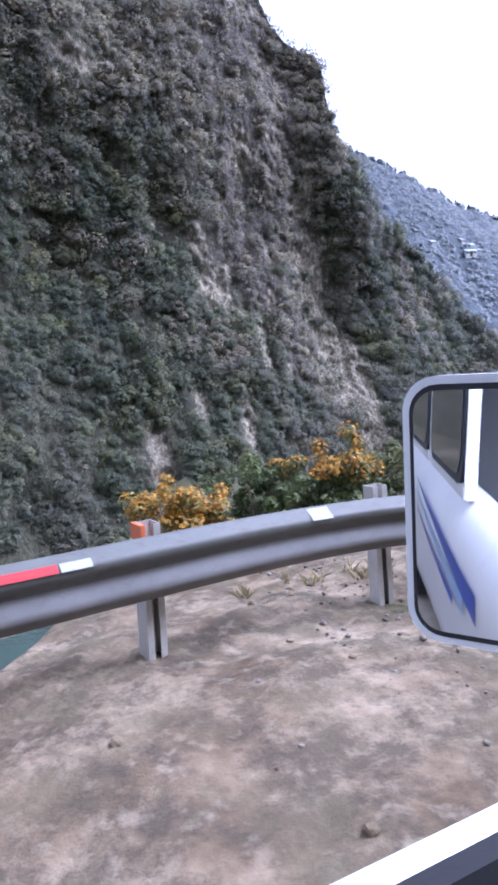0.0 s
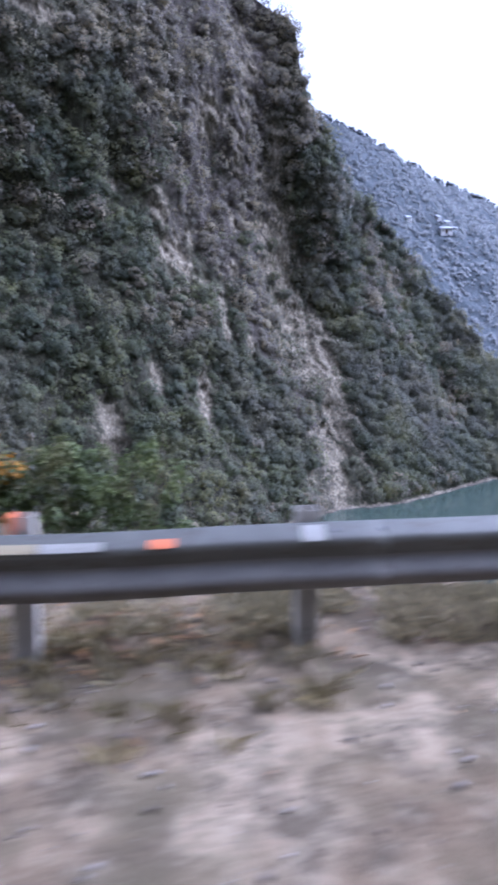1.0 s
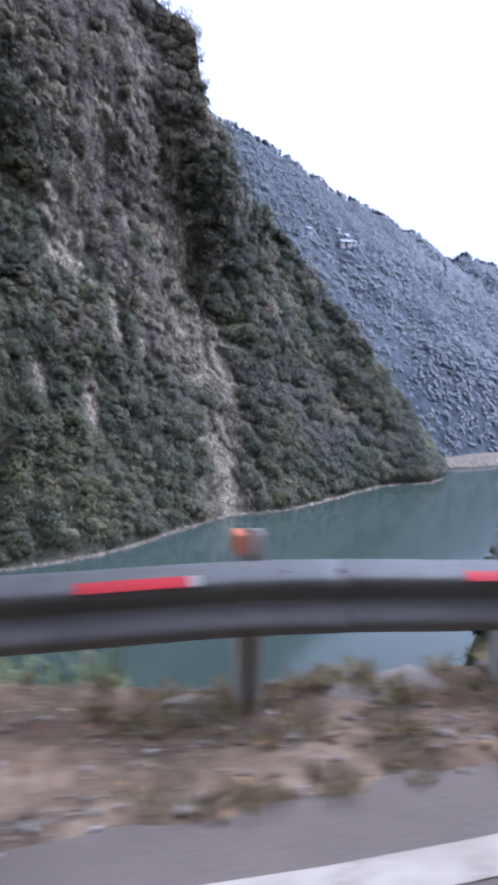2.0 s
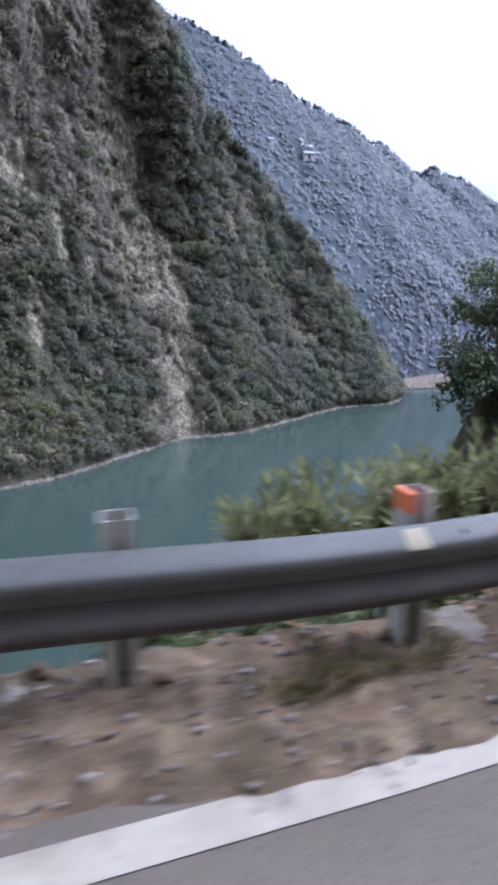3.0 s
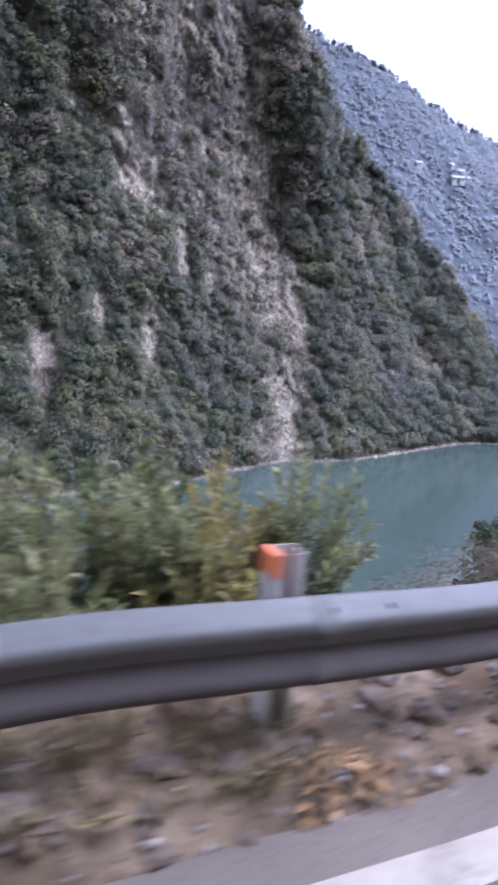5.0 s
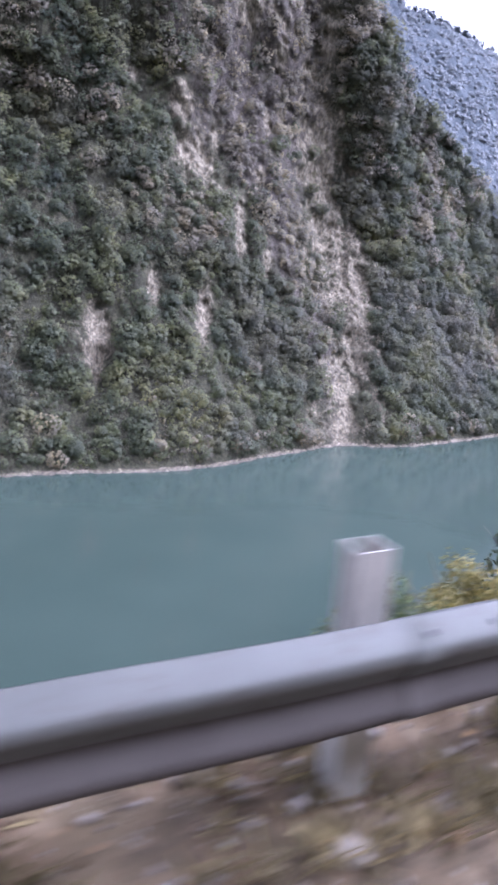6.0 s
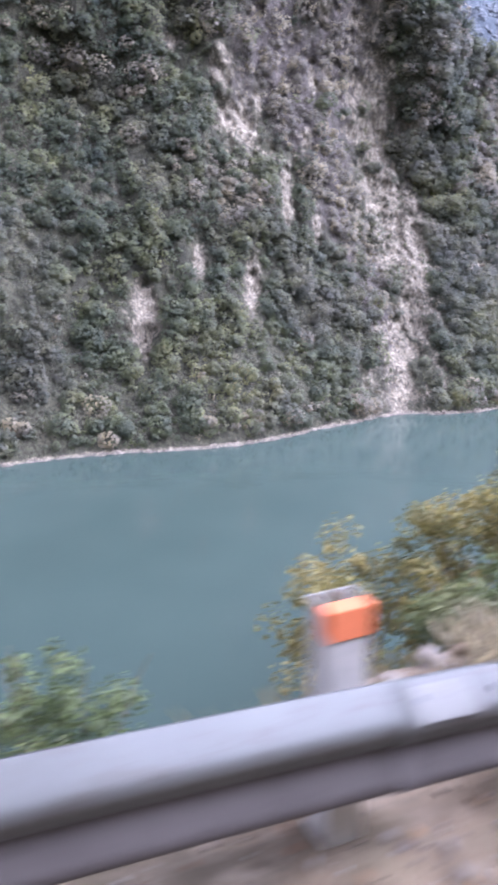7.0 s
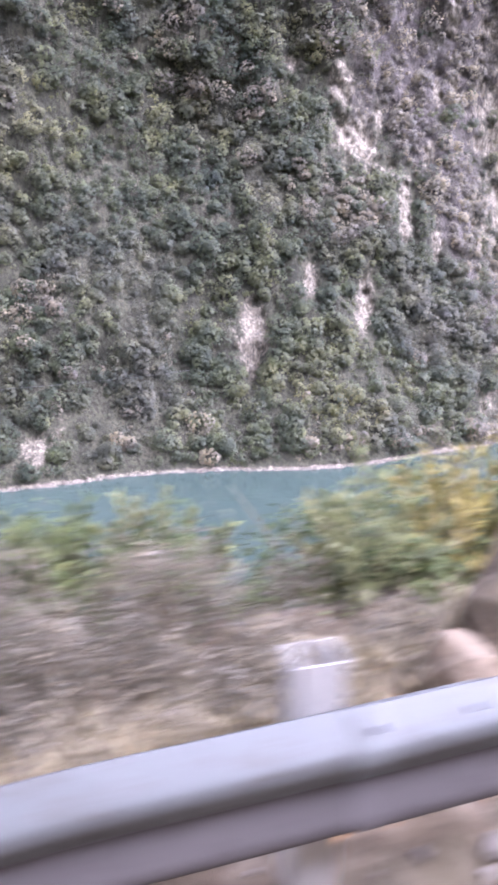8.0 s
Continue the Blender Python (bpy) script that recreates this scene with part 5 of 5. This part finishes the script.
def grass_blades(name, tx, tn, blades, low, high, mat, label):
    tz = np.array([verge_z(float(a), float(b2)) for a, b2 in zip(tx, tn)])
    bx, by, bz = (np.repeat(q, blades) for q in (tx, rail_y(tx) + tn, tz))
    n = len(bx)
    ang, tall, lean = rng.random(n) * 6.283, rng.uniform(low, high, n), rng.uniform(0.02, 0.12, n)
    ox, oy = rng.normal(0, 0.035, n), rng.normal(0, 0.035, n)
    ca, sa2, w = np.cos(ang), np.sin(ang), 0.0035
    v = np.stack([np.stack([bx + ox - sa2 * w, by + oy + ca * w, bz - 0.01], -1), np.stack([bx + ox + sa2 * w, by + oy - ca * w, bz - 0.01], -1),
                  np.stack([bx + ox + ca * lean * 0.4 + sa2 * w, by + oy + sa2 * lean * 0.4 - ca * w, bz + tall * 0.6], -1),
                  np.stack([bx + ox + ca * lean, by + oy + sa2 * lean, bz + tall], -1)], 1)
    tagged(piece(name, v.reshape(-1, 3), np.arange(n * 4).reshape(-1, 4), mat), label, "grass", kind="stuff")


grass_blades("dry_grass", tx, tn, 16, 0.03, 0.11, M_GRASS, "tufts of dry yellowish grass on the verge")
# denser olive grass at the edge of the drop and in trodden patches
gx2 = np.r_[rng.uniform(6.8, 11.0, 620), rng.uniform(2.5, 7.5, 140), rng.uniform(36.5, 41, 200)]
gn2 = np.r_[rng.normal(0.45, 0.22, 620), rng.normal(0.3, 0.3, 140), rng.normal(0.75, 0.2, 200)]
gn2 = np.minimum(gn2, terrace(gx2) + 0.05)
keep = wave(np.stack([gx2, gn2], -1), 0.9, 73, 3) > -0.12
gx3 = rng.uniform(36.3, 42.2, 300)
gn3 = rng.normal(0.78, 0.2, 300)
grass_blades("tall_dry_grass", gx3, gn3, 22, 0.05, 0.17, M_STRAW, "tall dry yellowish grass before the bushes")
grass_blades("olive_grass", gx2[keep], gn2[keep], 20, 0.03, 0.10, M_GREENGRASS, "low olive green grass at the edge of the drop")


# ---- reed grass by the rail ----
def reed(x, n, z, tall, seed):
    rng = np.random.default_rng(seed)
    thing = base("reed_clump", pose(x, float(rail_y(x)) + n, z), "clump of reed grass with pale feathery plumes", "reed grass", "reed clumps")
    v = []
    for _ in range(70):
        a, le, h = rng.random() * 6.283, rng.uniform(0.1, 0.5) * tall, tall * rng.uniform(0.5, 0.95)
        o = rng.normal(0, 0.09, 3) * (1, 1, 0)
        d, s = np.array([math.cos(a), math.sin(a), 0]), np.array([-math.sin(a), math.cos(a), 0]) * 0.011
        pts = [o, o + d * le * 0.3 + (0, 0, h * 0.6), o + d * le * 0.75 + (0, 0, h * 0.98), o + d * le + (0, 0, h * 0.88)]
        for p, q in zip(pts[:-1], pts[1:]):
            v += [p - s, p + s, q + s * 0.6, q - s * 0.6]
    for _ in range(4):
        a, h = rng.random() * 6.283, tall * rng.uniform(1.0, 1.3)
        d = Vector((math.cos(a), math.sin(a), 0)) * 0.22 * tall
        bm, last = bmesh.new(), None
        for u, w in ((0.0, 0.003), (0.76, 0.003), (0.80, 0.008), (0.86, 0.013), (0.92, 0.012), (0.97, 0.007), (1.0, 0.002)):
            c = d * u * u + Vector((0, 0, h * u))
            ring = [bm.verts.new(c + Vector((math.cos(q), math.sin(q), 0.3 * math.sin(3 * q + 40 * u))) * w) for q in np.linspace(0, 5.236, 6)]
            if last:
                for j in range(6):
                    bm.faces.new((last[j], last[(j + 1) % 6], ring[(j + 1) % 6], ring[j]))
            last = ring
        part("plume", bm, M_PLUME, thing, "pale feathery plume")
    piece("foliage", np.array(v), np.arange(len(v)).reshape(-1, 4), M_REED, thing)


reed(22.95, 1.0, -0.45, 0.95, 1)
reed(23.2, 1.1, -0.5, 0.9, 2)
reed(23.05, 0.9, -0.4, 0.8, 3)
reed(11.2, 0.7, -0.4, 0.6, 4)
reed(11.7, 0.75, -0.45, 0.55, 5)


# ---- power cable across the gorge wall ----
def cable(p0, p1, sag_by, r):
    bm = bmesh.new()
    last = None
    for k in range(41):
        u = k / 40
        c = Vector(p0).lerp(Vector(p1), u) - Vector((0, 0, 4 * sag_by * u * (1 - u)))
        ring = [bm.verts.new(c + Vector((0, math.cos(a) * r, math.sin(a) * r))) for a in (0, 2.09, 4.19)]
        if last:
            for j in range(3):
                bm.faces.new((last[j], last[(j + 1) % 3], ring[(j + 1) % 3], ring[j]))
        last = ring
    return part("cable", bm, M_STEEL)


tagged(cable((-38, 106, -20.5), (30, 147, -19.5), 1.5, 0.04), "thin power cable strung along the cliff", "cable")


# ---- the white van at the start of the road ----
van = base("van", pose(0, 0, 0, 0, 0, 12.5), "white van with blue stripes and a wing mirror", "van")


def van_part(name, bm, mat, parent=van, label="", smooth=False):
    ob = part(name, bm, mat, parent, label, smooth)
    return ob


def sweep(profile, x0, x1, steps=12):
    """A closed profile of (y, z) drawn out along the van."""
    bm = bmesh.new()
    rings = [[bm.verts.new((x0 + (x1 - x0) * k / steps, y, z)) for y, z in profile] for k in range(steps + 1)]
    m = len(profile)
    for a, b2 in zip(rings[:-1], rings[1:]):
        for j in range(m):
            bm.faces.new((a[j], a[(j + 1) % m], b2[(j + 1) % m], b2[j]))
    bm.faces.new(rings[0])
    bm.faces.new(list(reversed(rings[-1])))
    bmesh.ops.recalc_face_normals(bm, faces=bm.faces)
    return bm


SIDE = [(0.438, 1.092), (0.455, 1.104), (0.482, 1.104), (0.520, 1.06), (0.562, 0.98), (0.572, 0.86), (0.570, 0.80), (0.560, 0.70), (0.556, 0.50), (0.530, 0.38), (0.46, 0.36), (0.46, 1.05)]
van_part("side_panel", sweep(SIDE, -3.4, 1.3, 20), M_WHITE, smooth=True)
van_part("side_panel", sweep([(-1.15 - (y - 0.57), z) for y, z in SIDE], -3.4, 1.3, 20), M_WHITE)
van_part("window_seal", sweep([(0.438, 1.095), (0.430, 1.125), (0.400, 1.130), (0.385, 1.05), (0.422, 1.05)], -0.36, 1.25, 16), M_RUBBER, label="black rubber window seal")
van_part("floor_pan", box(bmesh.new(), -3.4, 1.3, -1.1, 0.46, 0.34, 0.40, 0.01), M_RUBBER)
van_part("roof", box(bmesh.new(), -3.4, -0.45, -1.05, 0.42, 1.92, 1.99, 0.03), M_WHITE)
van_part("rear_panel", box(bmesh.new(), -3.46, -3.40, -1.1, 0.5, 0.4, 1.95, 0.02), M_WHITE)
van_part("nose", box(bmesh.new(), 1.3, 1.75, -1.12, 0.54, 0.38, 0.98, 0.06), M_WHITE)
van_part("bumper", box(bmesh.new(), 1.74, 1.84, -1.1, 0.52, 0.36, 0.56, 0.03), M_RUBBER)
for y in (-0.95, 0.36):
    van_part("headlight", box(bmesh.new(), 1.74, 1.77, y - 0.12, y + 0.12, 0.66, 0.86, 0.02), M_WHITE_TAPE)


def upper(y_at):
    """Window posts and glass of the rear body: four posts and three panes on each flank."""
    for x0, x1 in ((-0.475, -0.448), (-1.34, -1.26), (-2.36, -2.28), (-3.42, -3.25)):
        bm = box(bmesh.new(), x0, x1, -0.02, 0.02, 1.09, 1.95, 0.006)
        for q in bm.verts:
            q.co.y += y_at + (0.06 if y_at < 0 else -0.06) * (q.co.z - 1.1) / 0.85
        van_part("window_post", bm, M_WHITE)
    for x0, x1 in ((-1.26, -0.475), (-2.28, -1.34), (-3.25, -2.36)):
        for name, grow, thick, mat in (("window", -0.03, 0.030, M_GLASS), ("window_frame", 0.0, 0.026, M_RUBBER)):
            bm = bmesh.new()
            corner, ring = 0.10, []
            a0, a1, z0, z1 = x0 - grow, x1 + grow, 1.13 - grow, 1.82 + grow
            for cxx, czz, s in ((a1 - corner, z1 - corner, 0), (a0 + corner, z1 - corner, 90), (a0 + corner, z0 + corner, 180), (a1 - corner, z0 + corner, 270)):
                ring += [(cxx + corner * math.cos(radians(s + t)), czz + corner * math.sin(radians(s + t))) for t in range(0, 91, 15)]
            lay = [[bm.verts.new((x, y_at + side * thick + (0.06 if y_at < 0 else -0.06) * (z - 1.1) / 0.85 + 0.0, z)) for x, z in ring] for side in (-1, 1)]
            bm.faces.new(lay[0])
            bm.faces.new(list(reversed(lay[1])))
            for j in range(len(ring)):
                k = (j + 1) % len(ring)
                bm.faces.new((lay[0][j], lay[1][j], lay[1][k], lay[0][k]))
            bmesh.ops.recalc_face_normals(bm, faces=bm.faces)
            van_part(name, bm, mat)
        van_part("window_rail", sweep([(y_at - 0.02, 1.09), (y_at + 0.02, 1.09), (y_at + 0.02, 1.135), (y_at - 0.02, 1.135)], x0, x1, 1), M_WHITE)
        t = 0.06 if y_at < 0 else -0.06
        van_part("window_rail", sweep([(y_at + t * 0.8 - 0.02, 1.81), (y_at + t * 0.8 + 0.02, 1.81), (y_at + t + 0.02, 1.95), (y_at + t - 0.02, 1.95)], x0, x1, 1), M_WHITE)


M_GLASS, nt_g, b_g = material("dark window glass", 0.05, 0, 0.6)
nt_g.links.new(ramp(nt_g, noise_of(nt_g, 3), (0.3, (0.02, 0.022, 0.03)), (0.7, (0.035, 0.038, 0.048))), b_g.inputs["Base Color"])
upper(0.515)
upper(-1.09)


def swoosh(x0, x1, z0, z1, w0, w1):
    bm = bmesh.new()
    rows = []
    for k in range(13):
        u = k / 12
        x, z, w = x0 + (x1 - x0) * u, z0 + (z1 - z0) * u ** 1.4, w0 + (w1 - w0) * u
        rows.append([bm.verts.new((x, 0.5755, z - w)), bm.verts.new((x, 0.5755, z + w))])
    for a, b2 in zip(rows[:-1], rows[1:]):
        bm.faces.new((a[0], a[1], b2[1], b2[0]))
    return bm


van_part("stripe", swoosh(-0.1, -1.5, 0.85, 1.00, 0.045, 0.004), M_BLUE, label="blue curved stripe")
van_part("stripe", swoosh(-0.3, -1.6, 0.79, 0.93, 0.03, 0.004), M_PALEBLUE, label="pale blue curved stripe")
van_part("stripe", swoosh(-0.5, -1.5, 0.74, 0.84, 0.02, 0.004), M_BLUE, label="blue curved stripe")


def wheel(x, y):
    bm = bmesh.new()
    bmesh.ops.create_cone(bm, cap_ends=True, segments=32, radius1=0.33, radius2=0.33, depth=0.2, matrix=Matrix.Translation((x, y, 0.37)) @ Matrix.Rotation(radians(90), 4, "X"))
    bmesh.ops.bevel(bm, geom=[q for q in bm.edges if len(q.link_faces) == 2 and any(len(s.verts) > 4 for s in q.link_faces)], offset=0.03, segments=2, affect="EDGES")
    w = van_part("wheel", bm, M_RUBBER)
    bm = bmesh.new()
    bmesh.ops.create_cone(bm, cap_ends=True, segments=24, radius1=0.19, radius2=0.17, depth=0.21, matrix=Matrix.Translation((x, y, 0.37)) @ Matrix.Rotation(radians(90), 4, "X"))
    van_part("rim", bm, M_STEEL, w)


for x in (-2.6, 0.95):
    for y in (-1.0, 0.42):
        wheel(x, y)

# wing mirror
MIRROR_AT, MIRROR_TURN = Vector((0.812, 0.722, 1.338)), 26.6
TILT_BACK = 0.8


def rounded(w, h, corner, y0, y1, steps=6):
    bm = bmesh.new()
    ring = []
    for cxx, czz, s in ((w - corner, h - corner, 0), (-w + corner, h - corner, 90), (-w + corner, -h + corner, 180), (w - corner, -h + corner, 270)):
        ring += [(cxx + corner * math.cos(radians(s + 90 * t / steps)), czz + corner * math.sin(radians(s + 90 * t / steps))) for t in range(steps + 1)]
    lay = [[bm.verts.new((x, y, z)) for x, z in ring] for y in (y0, y1)]
    bm.faces.new(lay[0])
    bm.faces.new(list(reversed(lay[1])))
    for j in range(len(ring)):
        k = (j + 1) % len(ring)
        bm.faces.new((lay[0][j], lay[1][j], lay[1][k], lay[0][k]))
    bmesh.ops.recalc_face_normals(bm, faces=bm.faces)
    return bm


M_MIRROR, nt_m, b_m = material("mirror glass", 0.015, 1.0)
b_m.inputs["Base Color"].default_value = (0.86, 0.87, 0.88, 1)
seat = Matrix.Translation(MIRROR_AT) @ pose(0, 0, 0, 0, 0, -90 + MIRROR_TURN) @ pose(0, 0, 0, TILT_BACK)
house_bm = rounded(0.130, 0.212, 0.055, 0.0, 0.075)
bmesh.ops.bevel(house_bm, geom=[q for q in house_bm.edges if all(abs(s.co.y - 0.075) < 1e-4 for s in q.verts)], offset=0.03, segments=3, affect="EDGES")
shell = van_part("mirror_housing", house_bm, M_WHITE, label="white mirror housing with scuffed edge", smooth=False)
shell.matrix_basis = seat
rim = van_part("mirror_rim", rounded(0.117, 0.199, 0.045, -0.006, 0.004), M_RUBBER, shell)
glass = van_part("mirror_glass", rounded(0.110, 0.190, 0.038, -0.0085, -0.0065), M_MIRROR, shell, "clear mirror glass")
bm = bmesh.new()
bmesh.ops.create_cone(bm, cap_ends=True, segments=12, radius1=0.022, radius2=0.018, depth=0.30, matrix=Matrix.Translation((0.93, 0.60, 1.30)) @ Matrix.Rotation(radians(80), 4, "X"))
van_part("mirror_arm", bm, M_RUBBER)
